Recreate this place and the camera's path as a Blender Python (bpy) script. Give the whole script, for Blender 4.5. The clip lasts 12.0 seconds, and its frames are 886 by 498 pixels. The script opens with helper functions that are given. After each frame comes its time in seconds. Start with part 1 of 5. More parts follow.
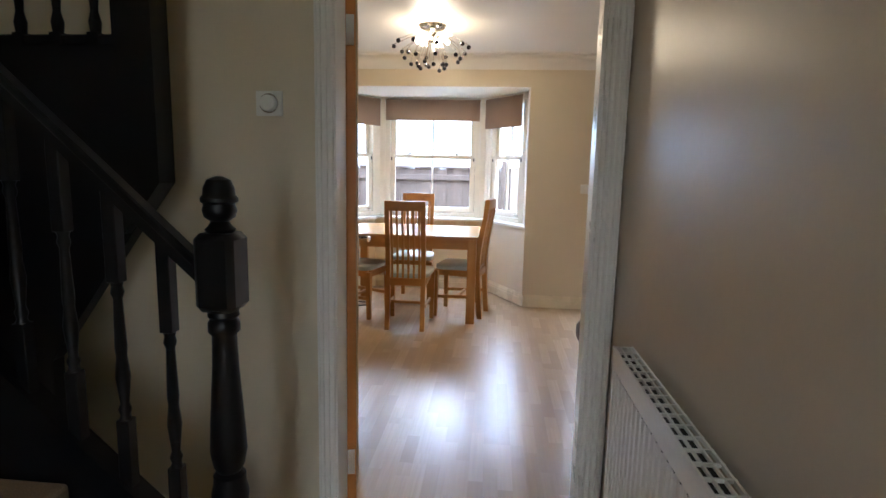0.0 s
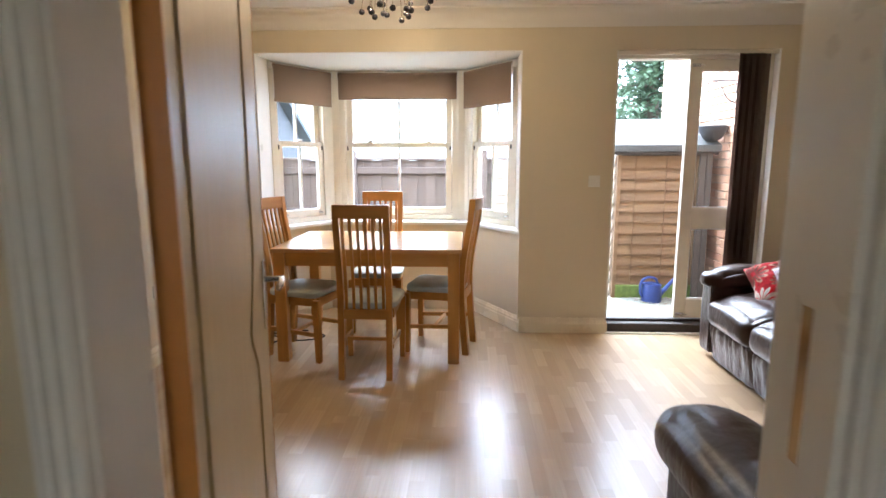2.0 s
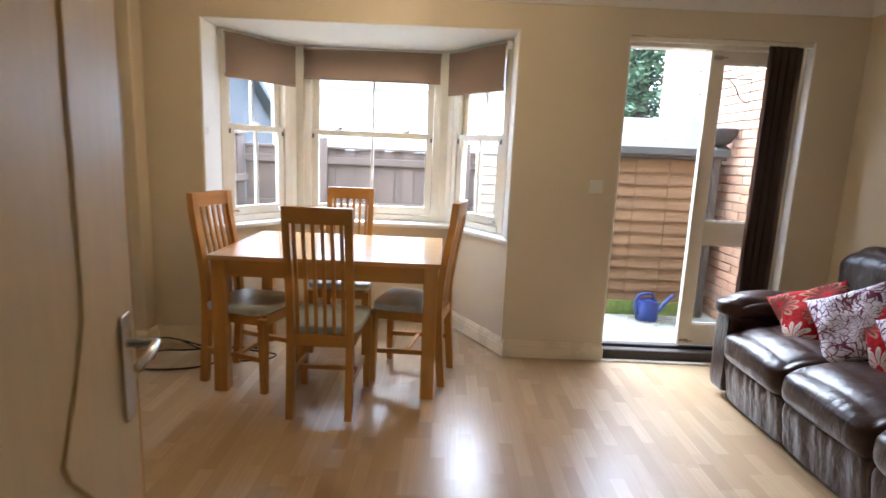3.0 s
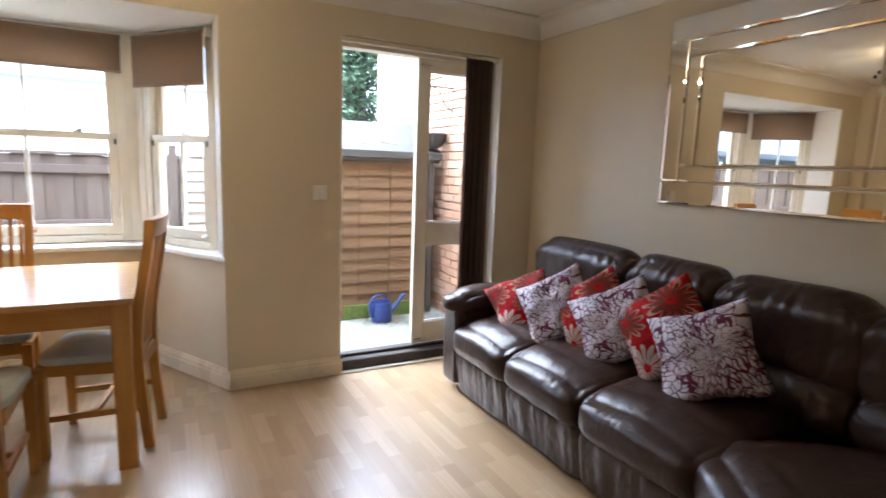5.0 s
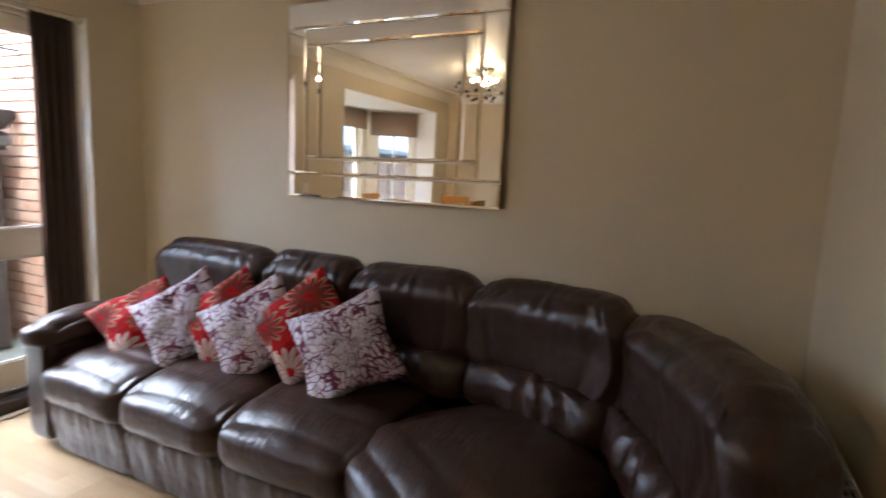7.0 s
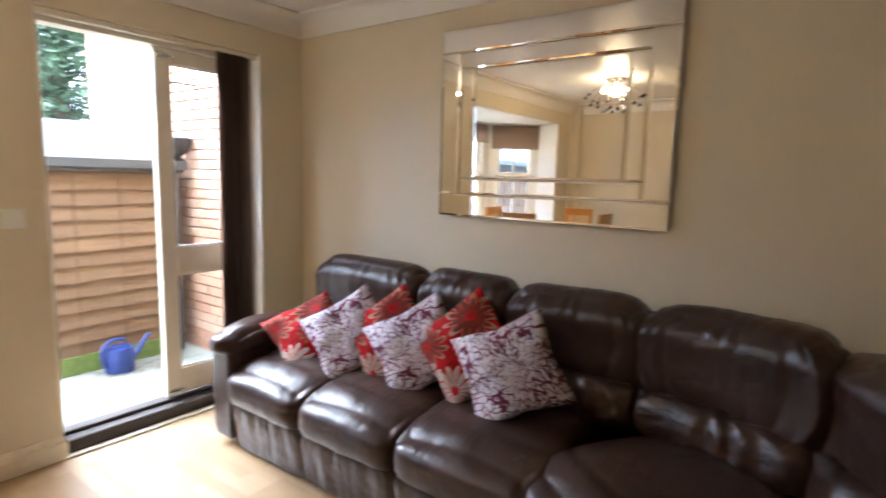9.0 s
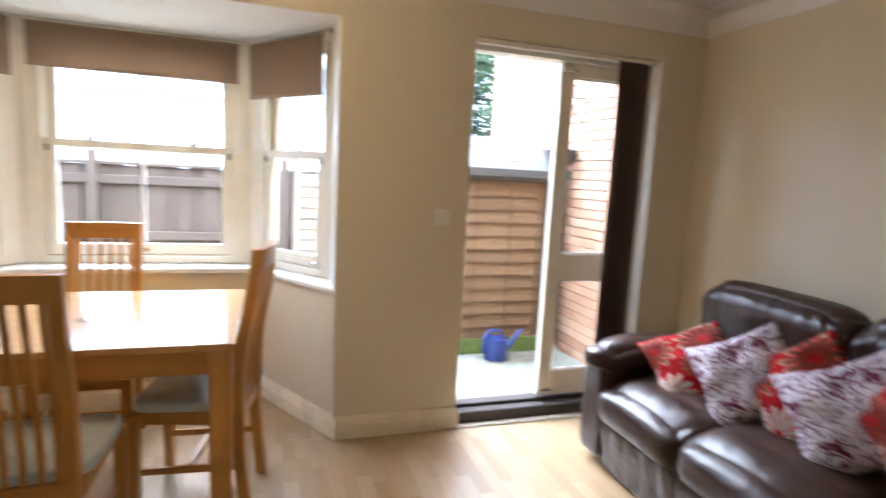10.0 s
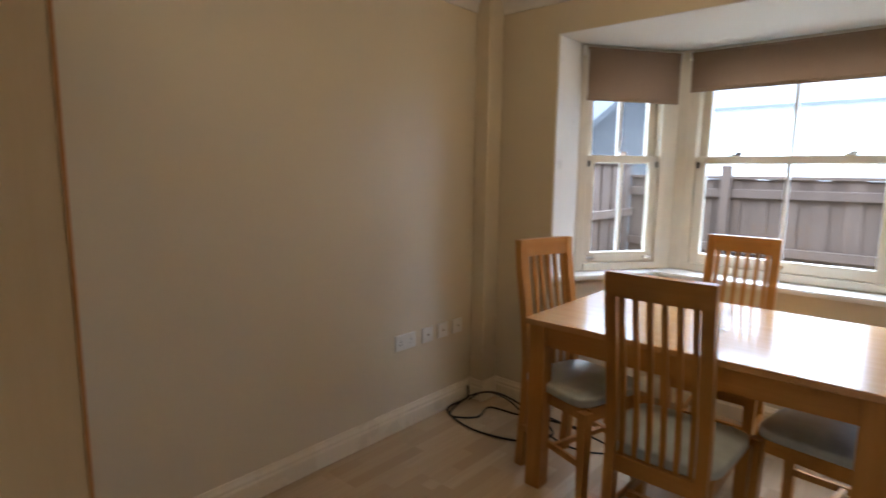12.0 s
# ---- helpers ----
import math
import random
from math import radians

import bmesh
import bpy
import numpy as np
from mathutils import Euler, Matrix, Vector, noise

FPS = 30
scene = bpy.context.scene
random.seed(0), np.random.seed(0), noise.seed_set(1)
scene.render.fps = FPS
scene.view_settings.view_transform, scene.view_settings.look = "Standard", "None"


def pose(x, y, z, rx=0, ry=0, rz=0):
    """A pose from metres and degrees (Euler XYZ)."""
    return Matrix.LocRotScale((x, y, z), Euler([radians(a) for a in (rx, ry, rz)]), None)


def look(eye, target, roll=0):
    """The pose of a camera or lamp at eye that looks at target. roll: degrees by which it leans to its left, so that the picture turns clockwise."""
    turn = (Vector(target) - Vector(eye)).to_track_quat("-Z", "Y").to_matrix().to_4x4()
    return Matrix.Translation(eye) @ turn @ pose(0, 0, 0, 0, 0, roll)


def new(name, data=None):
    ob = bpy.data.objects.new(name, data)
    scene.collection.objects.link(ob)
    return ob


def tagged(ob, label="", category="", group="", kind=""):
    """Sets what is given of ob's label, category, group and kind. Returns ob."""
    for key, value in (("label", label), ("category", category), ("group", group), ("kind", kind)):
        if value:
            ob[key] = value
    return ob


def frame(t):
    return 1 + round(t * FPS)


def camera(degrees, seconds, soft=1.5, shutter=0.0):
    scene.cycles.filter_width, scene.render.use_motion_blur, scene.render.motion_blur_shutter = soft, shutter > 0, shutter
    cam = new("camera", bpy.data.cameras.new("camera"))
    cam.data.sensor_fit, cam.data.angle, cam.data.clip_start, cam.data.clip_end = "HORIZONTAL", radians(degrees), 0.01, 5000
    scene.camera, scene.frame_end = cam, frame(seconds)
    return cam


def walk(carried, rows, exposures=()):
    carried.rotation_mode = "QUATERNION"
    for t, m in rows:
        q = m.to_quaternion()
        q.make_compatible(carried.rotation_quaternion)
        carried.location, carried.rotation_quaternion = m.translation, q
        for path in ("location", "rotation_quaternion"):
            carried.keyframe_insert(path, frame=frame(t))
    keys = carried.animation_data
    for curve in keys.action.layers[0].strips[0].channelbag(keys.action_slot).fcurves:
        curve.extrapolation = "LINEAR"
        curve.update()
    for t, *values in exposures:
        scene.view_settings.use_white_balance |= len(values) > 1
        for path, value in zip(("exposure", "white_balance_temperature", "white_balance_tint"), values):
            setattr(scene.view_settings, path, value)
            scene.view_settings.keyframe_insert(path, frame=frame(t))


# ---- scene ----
cam = camera(78.9, 12.0, shutter=0.4)
ROWS = [  # seconds, eye, yaw to the left, pitch, roll
    (0.0, 0.255, 0.211, 1.319, 5.27, -8.49, 1.29),
    (0.5, 0.241, 0.296, 1.298, 5.4, -9.9, 0.75),
    (1.0, 0.245, 0.589, 1.294, 5.59, -11.32, 1.19),
    (1.5, 0.217, 0.951, 1.295, 5.52, -10.82, 0.48),
    (2.0, 0.161, 1.37, 1.302, 2.46, -9.24, -0.05),
    (2.5, 0.156, 1.703, 1.302, 1.76, -9.77, 1.85),
    (2.7, 0.144, 1.815, 1.311, 1.66, -10.12, 2.26),
    (4.3, 0.128, 2.19, 1.341, -19.14, -8.83, 0.94),
    (4.5, 0.167, 2.186, 1.338, -21.13, -8.64, 1.36),
    (5.0, 0.237, 2.195, 1.337, -28.13, -8.72, 2.06),
    (5.5, 0.308, 2.2, 1.333, -35.37, -8.79, 2.62),
    (6.0, 0.379, 2.195, 1.321, -42.25, -8.64, 3.33),
    (6.5, 0.4, 2.247, 1.313, -50.47, -8.61, 3.56),
    (7.0, 0.438, 2.303, 1.335, -64.86, -8.06, 2.47),
    (7.2, 0.438, 2.331, 1.329, -70.14, -7.55, 2.5),
    (8.0, 0.401, 2.422, 1.345, -80.5, -7.2, 2.1),
    (8.8, 0.334, 2.514, 1.366, -60.28, -7.05, 1.63),
    (9.0, 0.308, 2.531, 1.382, -54.2, -7.54, 1.52),
    (9.5, 0.281, 2.63, 1.381, -39.38, -8.3, 1.47),
    (10.0, 0.242, 2.754, 1.366, -18.15, -7.63, 2.94),
    (10.5, 0.247, 2.826, 1.356, -0.67, -5.76, 3.8),
    (11.0, 0.204, 2.838, 1.341, 14.21, -7.16, 3.03),
    (11.5, 0.143, 2.818, 1.351, 29.13, -8.61, 1.93),
    (12.0, 0.121, 2.801, 1.359, 41.6, -8.14, 0.7),
]


def view(x, y, z, yaw, pitch, roll):
    a, b = radians(yaw), radians(pitch)
    ahead = Vector((-math.sin(a) * math.cos(b), math.cos(a) * math.cos(b), math.sin(b)))
    eye = Vector((x, y, z))
    return look(eye, eye + ahead, roll)


K, KH = (5400, 9), (5000, 9)
EXPOSURES = [(0.0, 2.28, *KH), (1.3, 2.48, *KH), (1.9, 2.41, *K), (2.5, 2.23, *K), (4.5, 2.08, *K), (5.5, 1.98, *K), (6.5, 2.13, *K), (7.2, 2.28, *K), (7.6, 2.43, *K), (9.0, 2.58, *K), (9.5, 2.46, *K), (10.5, 2.07, *K), (11.0, 1.85, *K), (12.0, 1.51, *K)]
walk(cam, [(t, view(*r)) for t, *r in ROWS], EXPOSURES)

# ---- world and light ----
SUN_UP, SUN_TURN = 46, -6
world = bpy.data.worlds.new("overcast_sky")
scene.world = world
world.use_nodes = True
wn, wl = world.node_tree.nodes, world.node_tree.links
wn.clear()
sky = wn.new("ShaderNodeTexSky")
sky.sky_type, sky.sun_disc = "NISHITA", False
sky.sun_elevation, sky.sun_rotation = radians(SUN_UP), radians(SUN_TURN)
sky.air_density, sky.dust_density, sky.ozone_density = 1.0, 6.0, 1.0
veil = wn.new("ShaderNodeMix")
veil.data_type = "RGBA"
veil.inputs[0].default_value = 0.8
veil.inputs[7].default_value = (25.4, 28.0, 32.3, 1)
# an overcast sky, three times brighter overhead than at the horizon
aim = wn.new("ShaderNodeTexCoord")
height = wn.new("ShaderNodeSeparateXYZ")
wl.new(aim.outputs["Generated"], height.inputs[0])
dome = wn.new("ShaderNodeMapRange")
for key, v in (("From Min", 0.0), ("From Max", 1.0), ("To Min", 0.55), ("To Max", 1.65)):
    dome.inputs[key].default_value = v
wl.new(height.outputs[2], dome.inputs["Value"])
bg = wn.new("ShaderNodeBackground")
bg.inputs[1].default_value = 0.15
wo = wn.new("ShaderNodeOutputWorld")
wl.new(sky.outputs[0], veil.inputs[6])
cloud = wn.new("ShaderNodeVectorMath")
cloud.operation = "SCALE"
wl.new(veil.outputs[2], cloud.inputs[0])
wl.new(dome.outputs[0], cloud.inputs["Scale"])
wl.new(cloud.outputs[0], bg.inputs[0])
wl.new(bg.outputs[0], wo.inputs[0])
sun = new("sun", bpy.data.lights.new("sun", "SUN"))
sun.data.energy, sun.data.angle, sun.data.color = 1.5, radians(40), (1, 0.96, 0.9)
sun.matrix_world = look((-1.45, 13.8, 14.4), (0, 0, 0))


# ---- materials ----
class Nodes:
    """A small builder for node materials."""

    def __init__(self, name):
        self.mat = bpy.data.materials.new(name)
        self.mat.use_nodes = True
        self.tree = self.mat.node_tree
        self.bsdf = self.tree.nodes["Principled BSDF"]
        self.coord = None

    def add(self, kind, **values):
        n = self.tree.nodes.new(kind)
        for k, v in values.items():
            n.inputs[k.replace("_", " ")].default_value = v
        return n

    def link(self, a, b):
        self.tree.links.new(a, b)

    def where(self, out="Object"):
        if self.coord is None:
            self.coord = self.tree.nodes.new("ShaderNodeTexCoord")
        return self.coord.outputs[out]

    def scaled(self, s, out="Object", turn=(0, 0, 0)):
        m = self.add("ShaderNodeMapping")
        m.inputs["Scale"].default_value = s
        m.inputs["Rotation"].default_value = turn
        self.link(self.where(out), m.inputs["Vector"])
        return m.outputs[0]

    def noise(self, scale, detail=4.0, vec=None, rough=0.55):
        n = self.add("ShaderNodeTexNoise", Scale=scale, Detail=detail, Roughness=rough)
        self.link(vec or self.where(), n.inputs["Vector"])
        return n.outputs["Fac"]

    def ramp(self, fac, stops):
        r = self.tree.nodes.new("ShaderNodeValToRGB")
        el = r.color_ramp.elements
        while len(el) < len(stops):
            el.new(0.5)
        for e, (at, c) in zip(el, stops):
            e.position, e.color = at, (*c, 1) if len(c) == 3 else c
        self.link(fac, r.inputs[0])
        return r.outputs[0]

    def mix(self, fac, a, b, mode="MIX"):
        m = self.tree.nodes.new("ShaderNodeMix")
        m.data_type, m.blend_type = "RGBA", mode
        for sock, v in ((m.inputs[0], fac), (m.inputs[6], a), (m.inputs[7], b)):
            if hasattr(v, "is_linked"):
                self.link(v, sock)
            elif isinstance(v, (int, float)):
                sock.default_value = v
            else:
                sock.default_value = (*v, 1)
        return m.outputs[2]

    def calc(self, op, a, b=0.0, c=None):
        m = self.tree.nodes.new("ShaderNodeMath")
        m.operation = op
        for sock, v in zip(m.inputs, (a, b) if c is None else (a, b, c)):
            if hasattr(v, "is_linked"):
                self.link(v, sock)
            else:
                sock.default_value = v
        return m.outputs[0]

    def bump(self, height, strength, distance):
        b = self.add("ShaderNodeBump", Strength=strength, Distance=distance)
        self.link(height, b.inputs["Height"])
        self.link(b.outputs[0], self.bsdf.inputs["Normal"])

    def set(self, color=None, rough=None, metal=None):
        for key, v in (("Base Color", color), ("Roughness", rough), ("Metallic", metal)):
            if v is None:
                continue
            if hasattr(v, "is_linked"):
                self.link(v, self.bsdf.inputs[key])
            else:
                self.bsdf.inputs[key].default_value = (*v, 1) if isinstance(v, tuple) else v
        return self.mat


def shade(c, k):
    return tuple(min(1, x * k) for x in c)


def plain(name, color, rough=0.5, metal=0.0, grain=30.0, vary=0.12, relief=0.0, coarse=2.5):
    """Colour with two scales of slight variation and an optional fine relief."""
    m = Nodes(name)
    fine = m.noise(grain, 5)
    broad = m.noise(coarse, 3)
    c = m.ramp(fine, [(0.3, shade(color, 1 - vary)), (0.7, shade(color, 1 + vary))])
    c = m.mix(m.calc("MULTIPLY", broad, vary * 2.5), c, shade(color, 0.8))
    r = m.calc("MULTIPLY_ADD", fine, 0.16, rough - 0.08)
    if relief:
        m.bump(fine, 0.4, relief)
    return m.set(c, r, metal)


def timber(name, light, dark, rough=0.35, along=0, scale=1.0, per_piece=0.0):
    """Wood with grain along one axis."""
    m = Nodes(name)
    s = [14 * scale] * 3
    s[along] = 1.2 * scale
    v = m.scaled(tuple(s))
    if per_piece:
        info = m.add("ShaderNodeObjectInfo")
        sh = m.add("ShaderNodeVectorMath")
        sh.operation = "ADD"
        k = m.add("ShaderNodeCombineXYZ")
        m.link(m.calc("MULTIPLY", info.outputs["Random"], 40), k.inputs[0])
        m.link(m.calc("MULTIPLY", info.outputs["Random"], 23), k.inputs[1])
        m.link(v, sh.inputs[0])
        m.link(k.outputs[0], sh.inputs[1])
        v = sh.outputs[0]
    g = m.noise(1.6, 6, v, 0.6)
    c = m.ramp(g, [(0.25, dark), (0.75, light)])
    fine = m.noise(9, 3, v)
    c = m.mix(m.calc("MULTIPLY", fine, 0.35), c, shade(dark, 0.8))
    if per_piece:
        c = m.mix(m.calc("MULTIPLY", info.outputs["Random"], per_piece), c, shade(dark, 0.75))
    m.bump(g, 0.15, 0.002)
    m.bsdf.inputs["Specular IOR Level"].default_value = 0.35
    return m.set(c, m.calc("MULTIPLY_ADD", fine, 0.15, rough - 0.07))


def wall_paint(name, color, rough):
    m = Nodes(name)
    fine = m.noise(260, 3)
    mid = m.noise(38, 4)
    broad = m.noise(1.3, 4)
    c = m.mix(m.calc("MULTIPLY", broad, 0.35), color, shade(color, 0.86))
    c = m.mix(m.calc("MULTIPLY", mid, 0.14), c, shade(color, 0.9))
    m.bump(m.calc("ADD", mid, m.calc("MULTIPLY", fine, 0.35)), 0.22, 0.003)
    return m.set(c, m.calc("MULTIPLY_ADD", mid, 0.16, rough - 0.08))


def laminate():
    """Three-strip beech laminate on one plank, its strips and tone varied from plank to plank."""
    m = Nodes("beech_laminate")
    rnd = m.add("ShaderNodeObjectInfo").outputs["Random"]
    xyz = m.add("ShaderNodeSeparateXYZ")
    m.link(m.where(), xyz.inputs[0])
    x, y = xyz.outputs[0], m.calc("ADD", xyz.outputs[1], m.calc("MULTIPLY", rnd, 9.0))
    strip = m.calc("FLOOR", m.calc("DIVIDE", x, 0.0634))
    stave = m.calc("FLOOR", m.calc("ADD", m.calc("DIVIDE", y, 0.43), m.calc("MULTIPLY", strip, 0.37)))
    key = m.add("ShaderNodeCombineXYZ")
    m.link(strip, key.inputs[0])
    m.link(stave, key.inputs[1])
    m.link(m.calc("MULTIPLY", rnd, 100.0), key.inputs[2])
    tone = m.add("ShaderNodeTexWhiteNoise")
    tone.noise_dimensions = "3D"
    m.link(key.outputs[0], tone.inputs["Vector"])
    c = m.ramp(tone.outputs["Value"], [(0.0, (0.40, 0.27, 0.14)), (0.55, (0.48, 0.342, 0.192)), (1.0, (0.55, 0.405, 0.245))])
    st = m.add("ShaderNodeCombineXYZ")
    m.link(m.calc("MULTIPLY", x, 95.0), st.inputs[0])
    m.link(m.calc("MULTIPLY", y, 2.6), st.inputs[1])
    m.link(m.calc("MULTIPLY", tone.outputs["Value"], 30.0), st.inputs[2])
    grain = m.noise(1.0, 3, st.outputs[0], 0.5)
    c = m.mix(m.ramp(grain, [(0.35, (0, 0, 0)), (0.75, (0.5, 0.5, 0.5))]), c, (0.38, 0.25, 0.13))
    wide = m.add("ShaderNodeCombineXYZ")
    m.link(m.calc("MULTIPLY", x, 3.5), wide.inputs[0])
    m.link(m.calc("MULTIPLY", y, 3.5), wide.inputs[1])
    m.link(m.calc("MULTIPLY_ADD", rnd, 7.0, 0.37), wide.inputs[2])
    m.bump(grain, 0.04, 0.001)
    m.bsdf.inputs["Specular IOR Level"].default_value = 0.8
    m.bsdf.inputs["Coat Weight"].default_value = 0.25
    m.bsdf.inputs["Coat Roughness"].default_value = 0.2
    return m.set(c, m.ramp(m.noise(1.0, 3, wide.outputs[0]), [(0.3, (0.305,) * 3), (0.75, (0.36,) * 3)]))


def leather(name, color, rough, creased=0.0):
    m = Nodes(name)
    v = m.add("ShaderNodeTexVoronoi", Scale=260.0)
    m.link(m.where(), v.inputs["Vector"])
    swell = m.noise(6, 3)
    crease = m.noise(26, 4, None, 0.6)
    lines = m.calc("MINIMUM", m.calc("MULTIPLY", m.calc("ABSOLUTE", m.calc("SUBTRACT", crease, 0.5)), 9.0), 1.0)
    c = m.ramp(m.noise(5, 4), [(0.3, shade(color, 0.8)), (0.75, shade(color, 1.3))])
    h = m.calc("ADD", m.calc("MULTIPLY", v.outputs["Distance"], 0.05), m.calc("ADD", m.calc("MULTIPLY", swell, 1.2), m.calc("MULTIPLY", lines, 0.12)))
    if creased:
        folds = m.noise(1.0, 2, m.scaled((4.5, 21, 5.5)), 0.5)
        fine = m.noise(1.0, 2, m.scaled((15, 58, 16)), 0.5)
        for f, k, width in ((folds, 1.0, 7.0), (fine, 0.25, 6.0)):
            dip = m.calc("SUBTRACT", 1.0, m.calc("MINIMUM", m.calc("MULTIPLY", m.calc("ABSOLUTE", m.calc("SUBTRACT", f, 0.5)), width), 1.0))
            where = m.calc("MULTIPLY_ADD", m.calc("GREATER_THAN", m.noise(5, 2), 0.44), 0.8, 0.2)
            h = m.calc("SUBTRACT", h, m.calc("MULTIPLY", m.calc("MULTIPLY", dip, where), k * creased))
    m.bump(h, 0.5, 0.007)
    return m.set(c, m.ramp(m.noise(14, 4), [(0.3, (rough - 0.03,) * 3), (0.7, (rough + 0.03,) * 3)]))


def glass(name="window_glass", tint=(0.96, 0.97, 0.97)):
    m = Nodes(name)
    t = m.tree.nodes
    clear = t.new("ShaderNodeBsdfTransparent")
    clear.inputs[0].default_value = (*tint, 1)
    gloss = t.new("ShaderNodeBsdfGlossy")
    gloss.inputs["Roughness"].default_value = 0.02
    f = t.new("ShaderNodeLayerWeight")
    mx = t.new("ShaderNodeMixShader")
    m.link(m.calc("MULTIPLY_ADD", m.calc("POWER", f.outputs["Facing"], 5.0), 0.6, 0.02), mx.inputs[0])
    m.link(clear.outputs[0], mx.inputs[1])
    m.link(gloss.outputs[0], mx.inputs[2])
    m.link(mx.outputs[0], t["Material Output"].inputs[0])
    return m.mat


def glowing(name, color, strength):
    m = Nodes(name)
    m.bsdf.inputs["Emission Color"].default_value = (*color, 1)
    m.bsdf.inputs["Emission Strength"].default_value = strength
    return m.set((0.9, 0.9, 0.85), 0.3)


def petals(m, u, v, cx, cy, n, size, phase):
    """Mask of an open flower with n petals: 1 inside the petals."""
    du, dv = m.calc("SUBTRACT", u, cx), m.calc("SUBTRACT", v, cy)
    r = m.calc("SQRT", m.calc("ADD", m.calc("MULTIPLY", du, du), m.calc("MULTIPLY", dv, dv)))
    a = m.calc("ADD", m.calc("MULTIPLY", m.calc("ARCTAN2", dv, du), n / 2), phase)
    wave = m.calc("ABSOLUTE", m.calc("COSINE", a))
    edge = m.calc("MULTIPLY", m.calc("POWER", wave, 0.5), size)
    inside = m.calc("MULTIPLY", m.calc("LESS_THAN", r, edge), m.calc("GREATER_THAN", wave, 0.34))
    core = m.calc("GREATER_THAN", r, size * 0.16)
    hollow = m.calc("LESS_THAN", r, m.calc("MULTIPLY", m.calc("SUBTRACT", edge, size * 0.16), 0.98))
    return m.calc("MULTIPLY", inside, core), m.calc("MULTIPLY", hollow, core)


def red_flower_cloth():
    m = Nodes("red_flower_cloth")
    s = m.add("ShaderNodeSeparateXYZ")
    warp = m.add("ShaderNodeVectorMath")
    warp.operation = "MULTIPLY_ADD"
    wob = m.add("ShaderNodeTexNoise", Scale=14.0, Detail=2.0)
    m.link(m.where(), wob.inputs["Vector"])
    m.link(wob.outputs["Color"], warp.inputs[0])
    warp.inputs[1].default_value = (0.03, 0.03, 0.0)
    m.link(m.where(), warp.inputs[2])
    m.link(warp.outputs[0], s.inputs[0])
    u, v = s.outputs[0], s.outputs[1]
    c = m.ramp(m.noise(60, 4), [(0.35, (0.23, 0.002, 0.004)), (0.6, (0.42, 0.006, 0.010))])
    cream, rust = (0.55, 0.46, 0.38), (0.17, 0.036, 0.022)
    for cx, cy, n, size, ph, rim, fill in ((0.095, 0.10, 13, 0.125, 0.2, (0.42, 0.24, 0.16), rust), (-0.13, 0.10, 12, 0.095, 0.9, (0.36, 0.16, 0.10), rust), (0.01, -0.02, 11, 0.06, 0.3, (0.24, 0.12, 0.06), rust),
                                           (-0.13, -0.12, 14, 0.105, 0.5, cream, shade(cream, 0.8)), (-0.19, -0.01, 11, 0.06, 0.8, cream, shade(cream, 0.75)), (0.12, -0.13, 14, 0.10, 1.4, cream, rust)):
        mask, hollow = petals(m, u, v, cx, cy, n, size, ph)
        vein = m.mix(m.calc("LESS_THAN", m.noise(150, 2), 0.5), fill, shade(fill, 0.7))
        c = m.mix(mask, c, m.mix(hollow, rim, vein))
    m.bump(m.noise(700, 2), 0.3, 0.002)
    m.bsdf.inputs["Specular IOR Level"].default_value = 0.2
    return m.set(c, 0.8)


def vein_cloth():
    """Pale lilac cloth with a dark plum leaf-vein pattern."""
    m = Nodes("plum_vein_cloth")
    wob = m.add("ShaderNodeTexNoise", Scale=7.0, Detail=2.0)
    m.link(m.where(), wob.inputs["Vector"])
    warp = m.add("ShaderNodeVectorMath")
    warp.operation = "MULTIPLY_ADD"
    m.link(wob.outputs["Color"], warp.inputs[0])
    warp.inputs[1].default_value = (0.12, 0.12, 0)
    m.link(m.scaled((1, 1, 0.0)), warp.inputs[2])
    xyz = m.add("ShaderNodeSeparateXYZ")
    m.link(warp.outputs[0], xyz.inputs[0])
    u, w = m.calc("SUBTRACT", xyz.outputs[0], 0.09), m.calc("SUBTRACT", xyz.outputs[1], 0.03)
    r = m.calc("SQRT", m.calc("ADD", m.calc("MULTIPLY", u, u), m.calc("MULTIPLY", w, w)))
    st = m.add("ShaderNodeCombineXYZ")
    m.link(m.calc("MULTIPLY_ADD", m.calc("ARCTAN2", w, u), 6.0, m.calc("MULTIPLY", r, 15.0)), st.inputs[0])
    m.link(m.calc("MULTIPLY", r, 29.0), st.inputs[1])
    v = m.add("ShaderNodeTexVoronoi", Scale=1.0)
    v.feature = "DISTANCE_TO_EDGE"
    m.link(st.outputs[0], v.inputs["Vector"])
    thick = m.noise(11, 2)
    line = m.calc("LESS_THAN", v.outputs["Distance"], m.calc("MULTIPLY_ADD", thick, 0.22, -0.05))
    v2 = m.add("ShaderNodeTexVoronoi", Scale=2.1)
    v2.feature = "DISTANCE_TO_EDGE"
    m.link(st.outputs[0], v2.inputs["Vector"])
    twig = m.calc("MULTIPLY", m.calc("LESS_THAN", v2.outputs["Distance"], 0.05), m.calc("GREATER_THAN", m.noise(16, 2), 0.5))
    line = m.calc("MAXIMUM", line, twig)
    c = m.mix(line, m.ramp(m.noise(40, 3), [(0.3, (0.50, 0.46, 0.53)), (0.7, (0.64, 0.60, 0.65))]), (0.11, 0.014, 0.04))
    m.bump(m.noise(700, 2), 0.3, 0.002)
    m.bsdf.inputs["Specular IOR Level"].default_value = 0.3
    return m.set(c, 0.75)


